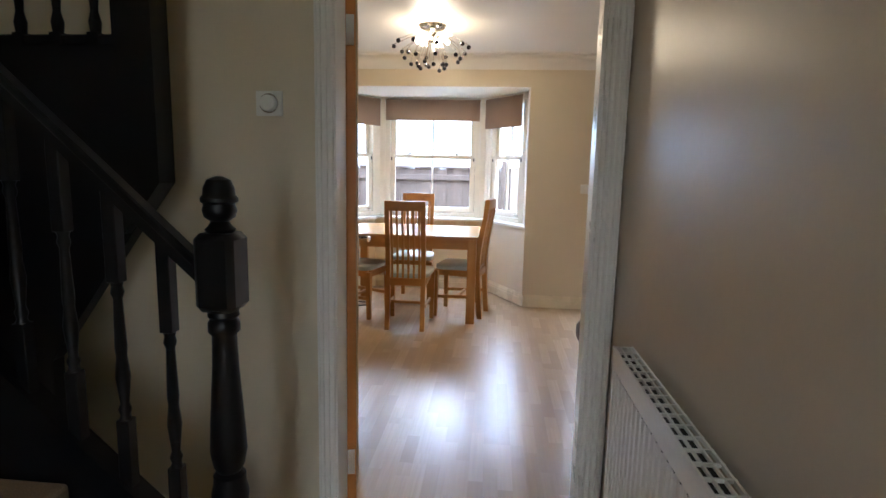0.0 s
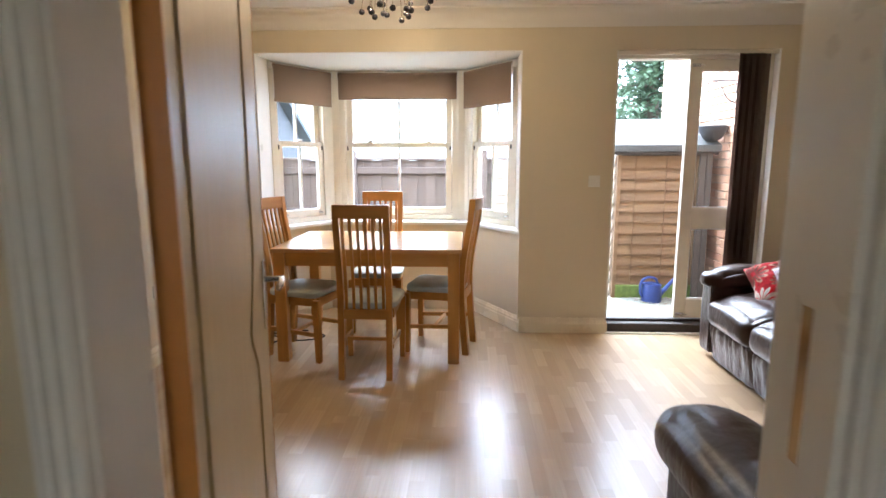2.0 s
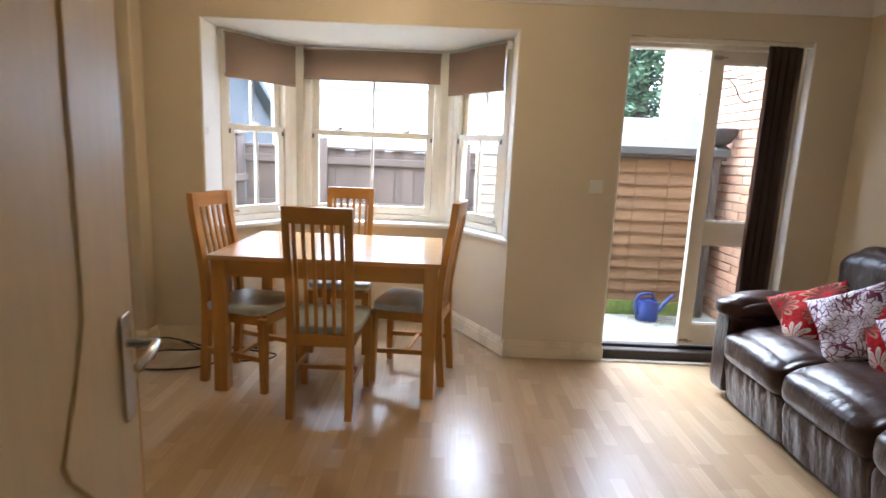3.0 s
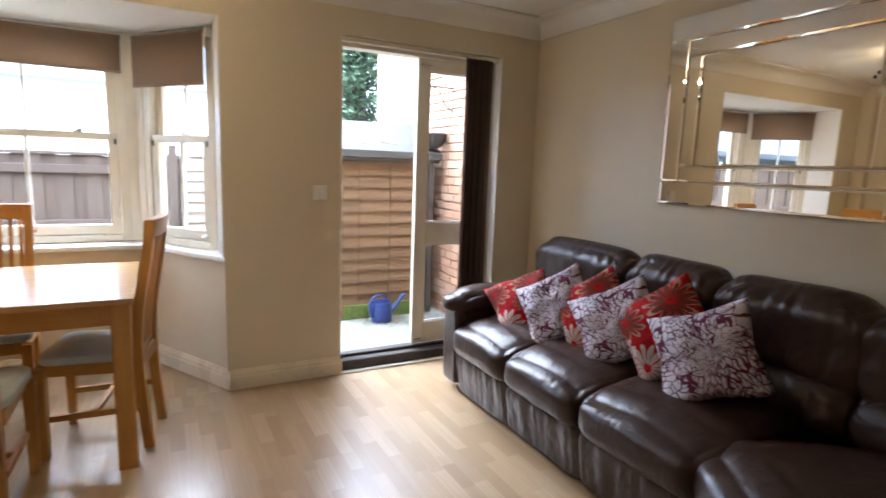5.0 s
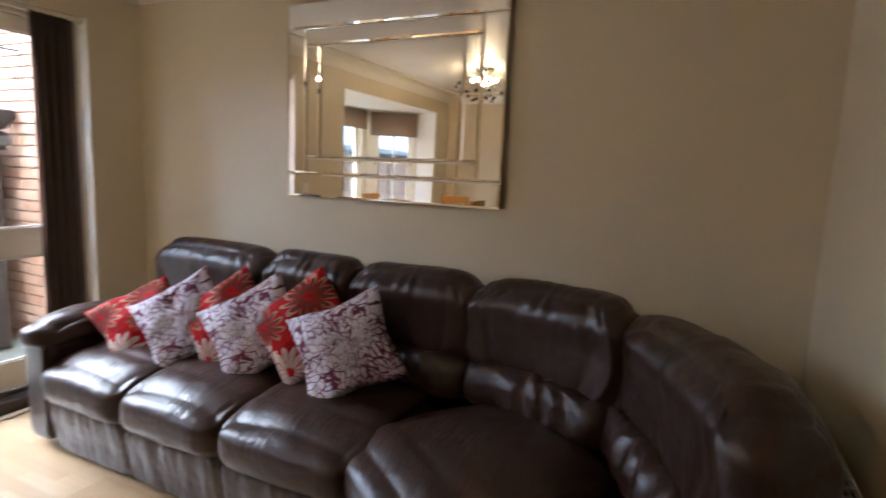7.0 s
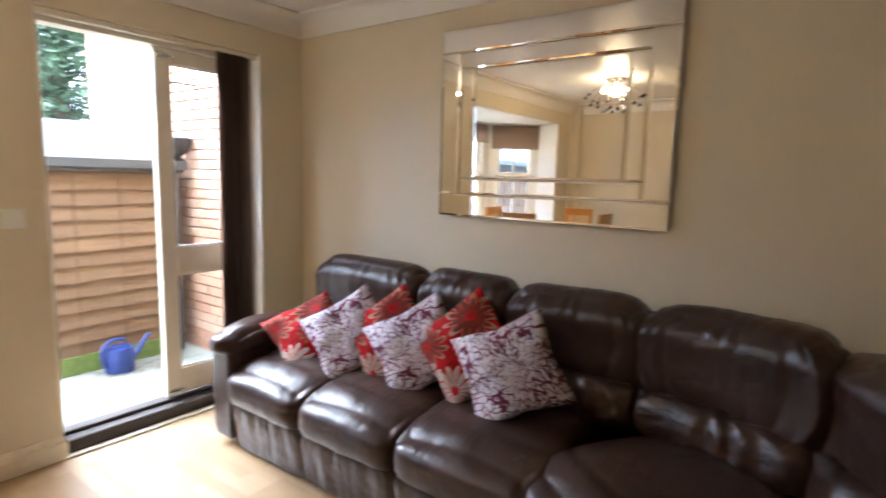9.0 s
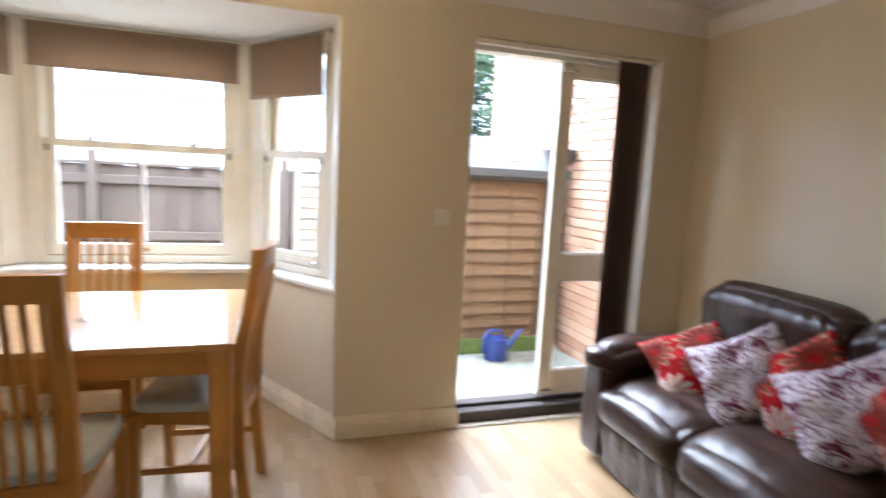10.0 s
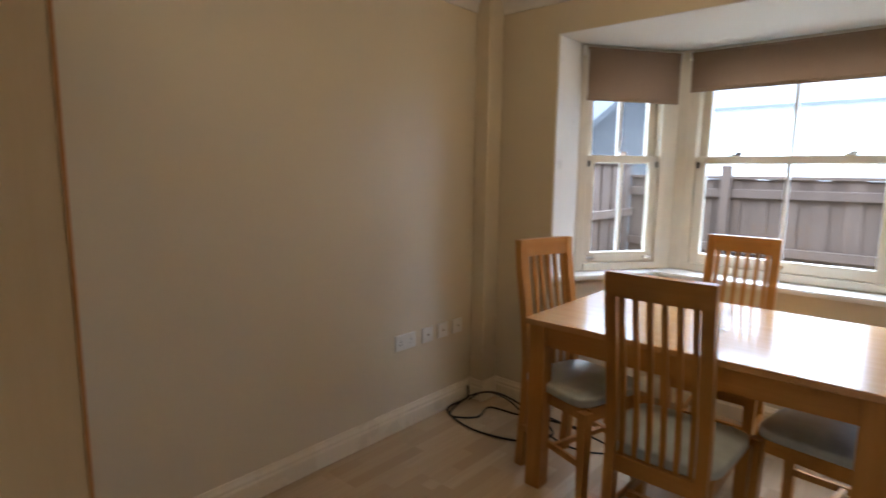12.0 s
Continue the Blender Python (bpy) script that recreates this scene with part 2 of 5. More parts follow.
def brick_face():
    m = Nodes("red_brick")
    info = m.add("ShaderNodeObjectInfo")
    n = m.noise(45, 5)
    c = m.ramp(info.outputs["Random"], [(0.0, (0.48, 0.255, 0.15)), (0.5, (0.56, 0.33, 0.20)), (1.0, (0.62, 0.40, 0.265))])
    c = m.mix(m.calc("MULTIPLY", n, 0.35), c, (0.28, 0.13, 0.085))
    m.bump(n, 0.5, 0.004)
    return m.set(c, 0.9)


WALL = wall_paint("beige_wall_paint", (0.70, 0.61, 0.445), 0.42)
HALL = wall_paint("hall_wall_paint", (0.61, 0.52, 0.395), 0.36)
CEIL = wall_paint("white_ceiling_paint", (0.80, 0.77, 0.71), 0.45)
GLOSS = plain("cream_gloss_paint", (0.80, 0.71, 0.54), 0.28, grain=6, vary=0.03)
WHITE = plain("white_gloss_paint", (0.80, 0.78, 0.73), 0.3, grain=6, vary=0.03)
FRAME = plain("cream_window_paint", (0.78, 0.72, 0.59), 0.35, grain=8, vary=0.05)
FLOOR = laminate()
UNDER = plain("floor_joint", (0.22, 0.14, 0.08), 0.7)
BEECH = timber("honey_beech", (0.60, 0.31, 0.078), (0.46, 0.21, 0.042), 0.3, 2)
BEECH_X = timber("honey_beech_across", (0.60, 0.31, 0.078), (0.46, 0.21, 0.042), 0.3, 0)
TOP = timber("table_top_beech", (0.60, 0.36, 0.15), (0.50, 0.27, 0.10), 0.2, 0)
DOORSKIN = timber("pale_door_skin", (0.68, 0.53, 0.305), (0.62, 0.465, 0.245), 0.42, 2, 1.6)
DOOREDGE = timber("orange_door_edge", (0.62, 0.27, 0.06), (0.50, 0.20, 0.04), 0.4, 2)
BLACK = plain("black_stained_wood", (0.0035, 0.003, 0.003), 0.36, grain=40, vary=0.3)
BLACK.node_tree.nodes["Principled BSDF"].inputs["Specular IOR Level"].default_value = 0.3
HIDE = leather("dark_brown_leather", (0.036, 0.0165, 0.0112), 0.345, 0.30)
PAD = leather("grey_seat_leather", (0.48, 0.535, 0.55), 0.37)
CHROME = plain("brushed_chrome", (0.72, 0.71, 0.69), 0.22, 1.0, 80, 0.05)
STEEL = plain("bright_steel", (0.75, 0.72, 0.66), 0.12, 1.0, 80, 0.05)
MIRROR = Nodes("mirror_silver").set((0.90, 0.89, 0.86), 0.0, 1.0)
GLASS = glass()
# amber tint added to warm the daylight that enters the hall
AMBER = glass("hall_warming_glass", (0.96, 0.875, 0.73))
BLIND = plain("taupe_blind_cloth", (0.325, 0.23, 0.155), 0.85, grain=220, vary=0.1, relief=0.0008)
SLAT = plain("dark_brown_slat_cloth", (0.19, 0.13, 0.10), 0.8, grain=150, vary=0.15)
PLASTIC = plain("white_plastic", (0.78, 0.76, 0.70), 0.35, grain=90, vary=0.03)
RADIATOR = plain("white_radiator_enamel", (0.74, 0.72, 0.67), 0.32, grain=70, vary=0.04)
# near black stands in for shade inside radiator grilles and socket holes
HOLE_SHADE = plain("hole_shade_black", (0.012, 0.011, 0.010), 0.7)
CABLE = plain("black_cable_rubber", (0.012, 0.012, 0.013), 0.45)
CARPET = plain("tan_stair_carpet", (0.30, 0.20, 0.12), 0.95, grain=240, vary=0.3, relief=0.004)
REDCLOTH, VEINCLOTH = red_flower_cloth(), vein_cloth()
BRICK = brick_face()
MORTAR = plain("pale_mortar", (0.46, 0.36, 0.27), 0.95, grain=80, vary=0.15)
SHEDWOOD = timber("weathered_shed_board", (0.225, 0.135, 0.066), (0.145, 0.082, 0.040), 0.8, 0, 1.0, 0.5)
# paler copy of the shed board, with sky light put into its colour
PALE_LITBOARD = timber("pale_lit_worn_board", (0.34, 0.27, 0.21), (0.25, 0.19, 0.14), 0.85, 1, 1.0, 0.3)
MOSSWOOD = plain("mossy_board", (0.13, 0.17, 0.035), 0.9, grain=25, vary=0.4)
FELT = plain("grey_roof_felt", (0.062, 0.057, 0.048), 0.9, grain=90, vary=0.25, relief=0.003)
DARKTRIM = plain("dark_shed_trim", (0.06, 0.045, 0.035), 0.7, grain=30, vary=0.3)
FENCEWOOD = timber("brown_fence_board", (0.140, 0.097, 0.070), (0.08, 0.053, 0.038), 0.85, 2, 1.0, 0.55)
PAVE = plain("concrete_paving", (0.25, 0.242, 0.19), 0.9, grain=18, vary=0.2, relief=0.004, coarse=1.2)
SOIL = plain("leaf_litter", (0.22, 0.18, 0.12), 0.95, grain=60, vary=0.5, relief=0.01)
BLUE = plain("blue_plastic", (0.022, 0.038, 0.16), 0.35, grain=30, vary=0.12)
BASKET = plain("dark_basket_fibre", (0.035, 0.03, 0.028), 0.9, grain=120, vary=0.4, relief=0.004)
IRON = plain("black_iron", (0.02, 0.02, 0.02), 0.5)
RENDER = plain("white_house_render", (0.82, 0.82, 0.80), 0.9, grain=40, vary=0.04)
PALEPANE = plain("pale_far_glass", (0.55, 0.58, 0.62), 0.2)
GREYWALL = plain("grey_house_brick", (0.034, 0.034, 0.036), 0.9, grain=40, vary=0.15)
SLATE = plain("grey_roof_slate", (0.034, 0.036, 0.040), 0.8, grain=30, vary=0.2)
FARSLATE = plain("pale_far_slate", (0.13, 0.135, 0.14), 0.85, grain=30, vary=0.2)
BARK = plain("bark", (0.11, 0.08, 0.055), 0.9, grain=30, vary=0.4, relief=0.01)
LEAF = plain("conifer_leaf", (0.075, 0.112, 0.055), 0.75, grain=12, vary=0.5)
SMOKED = Nodes("smoked_crystal").set((0.03, 0.028, 0.035), 0.05, 0.4)
BULB = glowing("warm_bulb", (1.0, 0.72, 0.40), 60.0)


# ---- shape helpers ----
def box(bm, x0, x1, y0, y1, z0, z1, bevel=0.0, seg=1):
    m = Matrix.Translation(((x0 + x1) / 2, (y0 + y1) / 2, (z0 + z1) / 2)) @ Matrix.Diagonal((abs(x1 - x0), abs(y1 - y0), abs(z1 - z0), 1))
    vs = bmesh.ops.create_cube(bm, size=1, matrix=m)["verts"]
    if bevel:
        es = list({e for v in vs for e in v.link_edges})
        bmesh.ops.bevel(bm, geom=es, offset=bevel, segments=seg, affect="EDGES", profile=0.5)
    return bm


def prism(bm, pts, z0, z1, axis="z"):
    """An extruded polygon; for axis y or x the points are (x, z) or (y, z)."""
    def place(a, b, c):
        return (a, b, c) if axis == "z" else (a, c, b) if axis == "y" else (c, a, b)
    lo = [bm.verts.new(place(*p, z0)) for p in pts]
    hi = [bm.verts.new(place(*p, z1)) for p in pts]
    n = len(pts)
    bm.faces.new(lo[::-1])
    bm.faces.new(hi)
    for i in range(n):
        bm.faces.new((lo[i], lo[(i + 1) % n], hi[(i + 1) % n], hi[i]))
    bmesh.ops.recalc_face_normals(bm, faces=bm.faces[:])
    return bm


def sweep(bm, profile, path, closed=False):
    """A profile of (across, up) pushed along a level path of (x, y); across points to the path's left. Mitred corners."""
    n = len(path)
    rings = []
    for i in range(n):
        p = Vector(path[i])
        a = (p - Vector(path[i - 1])).normalized() if i or closed else None
        b = (Vector(path[(i + 1) % n]) - p).normalized() if i < n - 1 or closed else None
        a, b = a or b, b or a
        na, nb = Vector((-a.y, a.x)), Vector((-b.y, b.x))
        mid = (na + nb).normalized()
        k = 1 / max(0.35, mid.dot(na))
        rings.append([bm.verts.new((p.x + mid.x * u * k, p.y + mid.y * u * k, w)) for u, w in profile])
    m = len(profile)
    for i in range(n if closed else n - 1):
        r, s = rings[i], rings[(i + 1) % n]
        for j in range(m):
            bm.faces.new((r[j], r[(j + 1) % m], s[(j + 1) % m], s[j]))
    if not closed:
        bm.faces.new(rings[0])
        bm.faces.new(rings[-1][::-1])
    bmesh.ops.recalc_face_normals(bm, faces=bm.faces[:])
    return bm


def lathe(bm, rings, seg=16, at=(0, 0, 0)):
    """Rings of (radius, z), closed at both ends."""
    loops = [[bm.verts.new((at[0] + r * math.cos(2 * math.pi * k / seg), at[1] + r * math.sin(2 * math.pi * k / seg), at[2] + z)) for k in range(seg)] for r, z in rings]
    for a, b in zip(loops, loops[1:]):
        for k in range(seg):
            bm.faces.new((a[k], a[(k + 1) % seg], b[(k + 1) % seg], b[k]))
    bm.faces.new(loops[0][::-1])
    bm.faces.new(loops[-1])
    return bm


def tube(bm, pts, radius, seg=8):
    """A round bar along points in space; radius may be a list."""
    pts = [Vector(p) for p in pts]
    rad = radius if isinstance(radius, (list, tuple)) else [radius] * len(pts)
    loops, side = [], None
    for i, p in enumerate(pts):
        d = (pts[min(i + 1, len(pts) - 1)] - pts[max(i - 1, 0)]).normalized()
        if side is None:
            side = d.cross(Vector((0.3, 0.2, 1)) if abs(d.z) < 0.9 else Vector((1, 0.2, 0))).normalized()
        side = (side - d * side.dot(d)).normalized()
        up = d.cross(side)
        loops.append([bm.verts.new(p + (side * math.cos(2 * math.pi * k / seg) + up * math.sin(2 * math.pi * k / seg)) * rad[i]) for k in range(seg)])
    for a, b in zip(loops, loops[1:]):
        for k in range(seg):
            bm.faces.new((a[k], a[(k + 1) % seg], b[(k + 1) % seg], b[k]))
    bm.faces.new(loops[0][::-1])
    bm.faces.new(loops[-1])
    return bm


def curve(pts, n):
    """n + 1 points on a smooth curve through pts."""
    P = [Vector(p) for p in pts]
    out = []
    for k in range(n + 1):
        f = k / n * (len(P) - 1)
        i = min(int(f), len(P) - 2)
        u = f - i
        p0, p1, p2, p3 = P[max(i - 1, 0)], P[i], P[i + 1], P[min(i + 2, len(P) - 1)]
        out.append(0.5 * (2 * p1 + (p2 - p0) * u + (2 * p0 - 5 * p1 + 4 * p2 - p3) * u * u + (3 * p1 - p0 - 3 * p2 + p3) * u ** 3))
    return out


def soft(bm, half, n=14, k=(4.0, 6.0), wrinkle=0.006, seed=0.0, form=None, stretch=(5, 5, 5), fold=0.0):
    """A padded block: rounded in its x-z section by k[0] and towards its y ends by k[1], with swells and sharp folds.
    form maps a point of the unit cube and its place to the final place."""
    made, faces, vs = {}, [], {}
    ka, kb = k

    def vert(p):
        key = tuple(round(c, 5) for c in p)
        if key not in made:
            nk = ((abs(p[0]) ** ka + abs(p[2]) ** ka) ** (kb / ka) + abs(p[1]) ** kb) ** (1 / kb)
            g = max(abs(c) for c in p) / nk
            made[key] = (p, Vector((p[0] * g * half[0], p[1] * g * half[1], p[2] * g * half[2])))
        return key
    for ax in range(3):
        for sgn in (-1, 1):
            for i in range(n):
                for j in range(n):
                    cs = []
                    for a, b in ((i, j), (i + 1, j), (i + 1, j + 1), (i, j + 1)):
                        p = [0, 0, 0]
                        p[ax], p[(ax + 1) % 3], p[(ax + 2) % 3] = sgn, 2 * a / n - 1, 2 * b / n - 1
                        cs.append(vert(p))
                    faces.append(cs if sgn > 0 else cs[::-1])
    for key, (p, q) in made.items():
        at = Vector((q.x * stretch[0] + seed, q.y * stretch[1] - seed * 0.7, q.z * stretch[2] + seed * 0.3))
        w = wrinkle * (noise.noise(at) + 0.4 * noise.noise(at * 2.3))
        if fold:
            w -= fold * max(0.0, 1 - 5.5 * abs(noise.noise(at * 1.7 + Vector((7, 3, 1))))) + 0.6 * fold * max(0.0, 1 - 6 * abs(noise.noise(at * 3.9)))
        d = Vector((p[0] / half[0], p[1] / half[1], p[2] / half[2])).normalized()
        q = q + d * w
        vs[key] = bm.verts.new(form(Vector(p), q) if form else q)
    for f in faces:
        bm.faces.new([vs[c] for c in f]).smooth = True
    return bm


def part(name, bm, material, parent=None, label="", smooth=None):
    me = bpy.data.meshes.new(name)
    if 6 < len(bm.faces) < 1500:
        bmesh.ops.recalc_face_normals(bm, faces=bm.faces[:])
    if smooth:
        for f in bm.faces:
            f.smooth = True
    bm.to_mesh(me)
    bm.free()
    me.materials.append(material)
    ob = new(name, me)
    if smooth and smooth is not True:
        me.set_sharp_from_angle(angle=radians(smooth))
    ob.parent = parent
    return tagged(ob, label)


def thing(name, label, category, m=None, group="", kind=""):
    ob = new(name)
    ob.empty_display_size = 0.1
    if m is not None:
        ob.matrix_world = m
    return tagged(ob, label, category, group, kind)


def fixed(name, bm, material, label="", category="", smooth=None):
    return tagged(part(name, bm, material, None, "", smooth), label, category, "", "structure")


def B(*a, **k):
    return box(bmesh.new(), *a, **k)


# ---- the large structure ----
LEFT, RIGHT, BACK, REAR, TOPZ = -1.84, 2.67, 5.40, 2.03, 2.36
REAR_R = 1.905
HALL_FACE, HALL_X, HALL_L, HALL_S = 1.92, 0.645, -1.75, -1.6
BAY_L, BAY_R, BAY_TOP = -1.395, 0.56, 2.083
PAT_L, PAT_R, PAT_TOP = 1.225, 2.36, 2.08
DOOR_L, DOOR_R, DOOR_TOP = -0.252, 0.572, 2.05

# floor under the planks
bm = bmesh.new()
box(bm, LEFT - 0.1, RIGHT + 0.1, HALL_FACE, BACK, -0.12, -0.012)
prism(bm, [(BAY_R + 0.02, BACK), (0.30, 6.2), (-1.13, 6.2), (BAY_L - 0.02, BACK)], -0.12, -0.012)
box(bm, HALL_L, HALL_X + 0.1, HALL_S, HALL_FACE, -0.12, -0.012)
floor = fixed("floor", bm, UNDER, "pale beech laminate plank floor with a soft sheen", "floor")

bm = bmesh.new()
box(bm, LEFT - 0.2, BAY_L, BACK, BACK + 0.25, -0.1, 2.6)
box(bm, BAY_L, BAY_R, BACK, BACK + 0.25, BAY_TOP, 2.6)
box(bm, BAY_R, PAT_L, BACK, BACK + 0.25, -0.1, 2.6)
box(bm, PAT_L, PAT_R, BACK, BACK + 0.25, PAT_TOP, 2.6)
box(bm, PAT_R, RIGHT + 0.2, BACK, BACK + 0.25, -0.1, 2.6)
fixed("wall_north", bm, WALL, "beige painted wall with bay and patio openings", "wall")
fixed("wall_west", B(LEFT - 0.2, LEFT, REAR, BACK, -0.1, 2.6), WALL, "plain beige painted wall with sockets", "wall")
fixed("wall_east", B(RIGHT, RIGHT + 0.2, HALL_FACE - 0.2, BACK, -0.1, 2.6), WALL, "plain beige painted wall behind the sofa", "wall")
bm = bmesh.new()
box(bm, LEFT - 0.2, DOOR_L - 0.03, HALL_FACE, REAR, -0.1, 2.6)
box(bm, DOOR_L - 0.03, DOOR_R + 0.03, HALL_FACE, REAR, DOOR_TOP + 0.03, 2.6)
box(bm, DOOR_R + 0.03, HALL_X + 0.1, HALL_FACE, REAR + 0.05, -0.1, 2.6)
fixed("wall_south", bm, WALL, "beige painted wall with the hall doorway", "wall")
fixed("wall_south_recess", B(HALL_X + 0.1, RIGHT, HALL_FACE - 0.08, REAR_R, -0.1, 2.6), WALL, "beige painted wall behind the corner sofa", "wall")
fixed("pipe_boxing", B(LEFT, LEFT + 0.095, BACK - 0.13, BACK, 0.0, TOPZ, bevel=0.004), WALL, "painted pipe boxing in the corner", "wall trim")
fixed("ceiling", B(LEFT - 0.2, RIGHT + 0.2, HALL_FACE + 0.02, BACK + 0.2, TOPZ, TOPZ + 0.12), CEIL, "white painted ceiling", "ceiling")

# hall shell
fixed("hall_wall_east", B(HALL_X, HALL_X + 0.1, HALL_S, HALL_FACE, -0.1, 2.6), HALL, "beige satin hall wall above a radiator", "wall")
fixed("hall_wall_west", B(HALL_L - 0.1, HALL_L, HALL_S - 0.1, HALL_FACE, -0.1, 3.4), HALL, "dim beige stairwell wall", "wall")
bm = bmesh.new()
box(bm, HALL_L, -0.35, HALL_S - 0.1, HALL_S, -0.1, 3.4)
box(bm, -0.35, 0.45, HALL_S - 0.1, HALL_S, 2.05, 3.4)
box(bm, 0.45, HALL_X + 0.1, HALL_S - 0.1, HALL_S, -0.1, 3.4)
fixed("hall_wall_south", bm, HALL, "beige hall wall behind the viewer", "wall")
fixed("hall_ceiling", B(HALL_L - 0.1, HALL_X + 0.1, HALL_S - 0.1, HALL_FACE + 0.02, 2.62, 2.74), CEIL, "white hall ceiling", "ceiling")

# bay: low walls, sill, soffit
IN = [(BAY_R + 0.02, BACK), (0.215, 6.05), (-1.045, 6.05), (BAY_L - 0.02, BACK)]
OUT = [(0.86, 5.65), (0.33, 6.40), (-1.165, 6.40), (-1.70, 5.65)]
for i in range(3):
    fixed("bay_wall_%d" % (i + 1), prism(bmesh.new(), [IN[i], OUT[i], OUT[i + 1], IN[i + 1]], -0.1, 0.755), WALL, "low beige wall under the bay window", "wall")
SILL_IN = [(BAY_R - 0.004, BACK - 0.018), (0.185, 6.01), (-1.015, 6.01), (BAY_L + 0.004, BACK - 0.018)]
SILL_OUT = [(BAY_R - 0.004, 5.70), (0.19, 6.27), (-1.03, 6.27), (BAY_L + 0.004, 5.70)]
bm = prism(bmesh.new(), SILL_IN + SILL_OUT[::-1], 0.757, 0.785)
bmesh.ops.bevel(bm, geom=bm.edges[:], offset=0.006, segments=2, affect="EDGES")
fixed("window_sill", bm, WHITE, "white gloss window board round the bay", "window sill")
fixed("bay_soffit", prism(bmesh.new(), [(BAY_R - 0.001, BACK + 0.004), (BAY_R - 0.001, 5.66), (0.33, 6.45), (-1.165, 6.45), (BAY_L + 0.001, 5.66), (BAY_L + 0.001, BACK + 0.004)], BAY_TOP - 0.004, BAY_TOP + 0.1), CEIL, "white bay ceiling", "ceiling")
fixed("bay_roof", prism(bmesh.new(), [(0.9, 5.66), (0.4, 6.5), (-1.23, 6.5), (-1.74, 5.66)], BAY_TOP + 0.1, 2.5), SLATE, "grey bay roof", "roof")
for n, x0, x1 in (("reveal_east", BAY_R - 0.008, BAY_R), ("reveal_west", BAY_L, BAY_L + 0.008)):
    fixed(n, B(x0, x1, BACK + 0.004, 5.70, 0.786, BAY_TOP - 0.005), WHITE, "white painted window reveal", "window reveal")

# skirting, cornice
SK = [(0.0, 0.002), (0.020, 0.002), (0.020, 0.075), (0.016, 0.085), (0.016, 0.096), (0.010, 0.108), (0.006, 0.120), (0.0, 0.120)]
bm = sweep(bmesh.new(), SK, [(PAT_L - 0.004, BACK + 0.06), (PAT_L - 0.004, BACK), IN[0], IN[1], IN[2], IN[3], (LEFT + 0.095, BACK), (LEFT + 0.095, BACK - 0.13), (LEFT, BACK - 0.13), (LEFT, REAR)])
fixed("baseboard", bm, GLOSS, "cream gloss moulded skirting board", "skirting")
bm = sweep(bmesh.new(), SK, [(RIGHT, REAR_R), (RIGHT, BACK), (PAT_R + 0.02, BACK)])
fixed("baseboard_east", bm, GLOSS, "cream gloss moulded skirting board", "skirting")
bm = sweep(bmesh.new(), SK, [(-0.33, HALL_FACE), (HALL_L + 0.01, HALL_FACE)])
fixed("baseboard_hall", bm, GLOSS, "cream gloss hall skirting board", "skirting")
CO = [(0.0, TOPZ), (0.0, TOPZ - 0.125), (0.008, TOPZ - 0.125), (0.012, TOPZ - 0.11)]
CO += [(0.012 + 0.088 * (1 - math.cos(a)), TOPZ - 0.11 + 0.088 * math.sin(a)) for a in (0.3, 0.6, 0.9, 1.2, 1.5)] + [(0.104, TOPZ - 0.018), (0.112, TOPZ - 0.012), (0.112, TOPZ)]
fixed("cornice", sweep(bmesh.new(), CO, [(LEFT, REAR), (DOOR_R + 0.15, REAR), (HALL_X + 0.1, REAR), (HALL_X + 0.1, REAR_R), (RIGHT, REAR_R), (RIGHT, BACK), (LEFT, BACK)], True), CEIL, "white coved cornice round the ceiling", "cornice", 35)

# doorway lining and architraves
lin = thing("door_frame", "white gloss door lining with fluted architraves", "door frame", kind="structure")
part("jamb_left", B(DOOR_L - 0.03, DOOR_L, HALL_FACE - 0.004, REAR + 0.004, 0, DOOR_TOP, bevel=0.002), WHITE, lin)
part("jamb_right", B(DOOR_R, DOOR_R + 0.028, HALL_FACE - 0.004, REAR + 0.054, 0, DOOR_TOP, bevel=0.002), WHITE, lin)
part("head", B(DOOR_L - 0.03, DOOR_R + 0.03, HALL_FACE - 0.004, REAR + 0.004, DOOR_TOP, DOOR_TOP + 0.028), WHITE, lin)
part("stop_right", B(DOOR_R - 0.012, DOOR_R, HALL_FACE + 0.01, REAR - 0.045, 0, DOOR_TOP), WHITE, lin)


def architrave(x_in, side, y_face, out, wide=1.0):
    """Fluted upright: profile in x from the opening outward, thickness in y."""
    prof = [(0, 0), (0, 0.012), (0.006, 0.017), (0.016, 0.017), (0.019, 0.012), (0.026, 0.012), (0.029, 0.018), (0.040, 0.018),
            (0.043, 0.013), (0.051, 0.013), (0.054, 0.020), (0.066, 0.020), (0.070, 0.023), (0.078, 0.022), (0.080, 0.016), (0.080, 0)]
    return prism(bmesh.new(), [(x_in + side * a * wide, y_face + out * b) for a, b in prof], 0.0, DOOR_TOP + 0.08)


part("architrave_left", architrave(DOOR_L - 0.006, -1, HALL_FACE, -1, 0.72), WHITE, lin)
part("architrave_right", architrave(DOOR_R + 0.012, 1, HALL_FACE, -1, 0.72), WHITE, lin)
part("architrave_room_left", architrave(DOOR_L - 0.006, -1, REAR, 1), WHITE, lin)
part("architrave_room_right", architrave(DOOR_R + 0.012, 1, REAR + 0.05, 1), WHITE, lin)
part("architrave_head", B(DOOR_L - 0.006, DOOR_R + 0.012, HALL_FACE - 0.018, HALL_FACE, DOOR_TOP + 0.006, DOOR_TOP + 0.08, bevel=0.004), WHITE, lin)
part("strike_plate", B(DOOR_R - 0.0015, DOOR_R - 0.0, REAR - 0.032, REAR - 0.008, 0.93, 1.13), STEEL, lin, "bright steel strike plate")

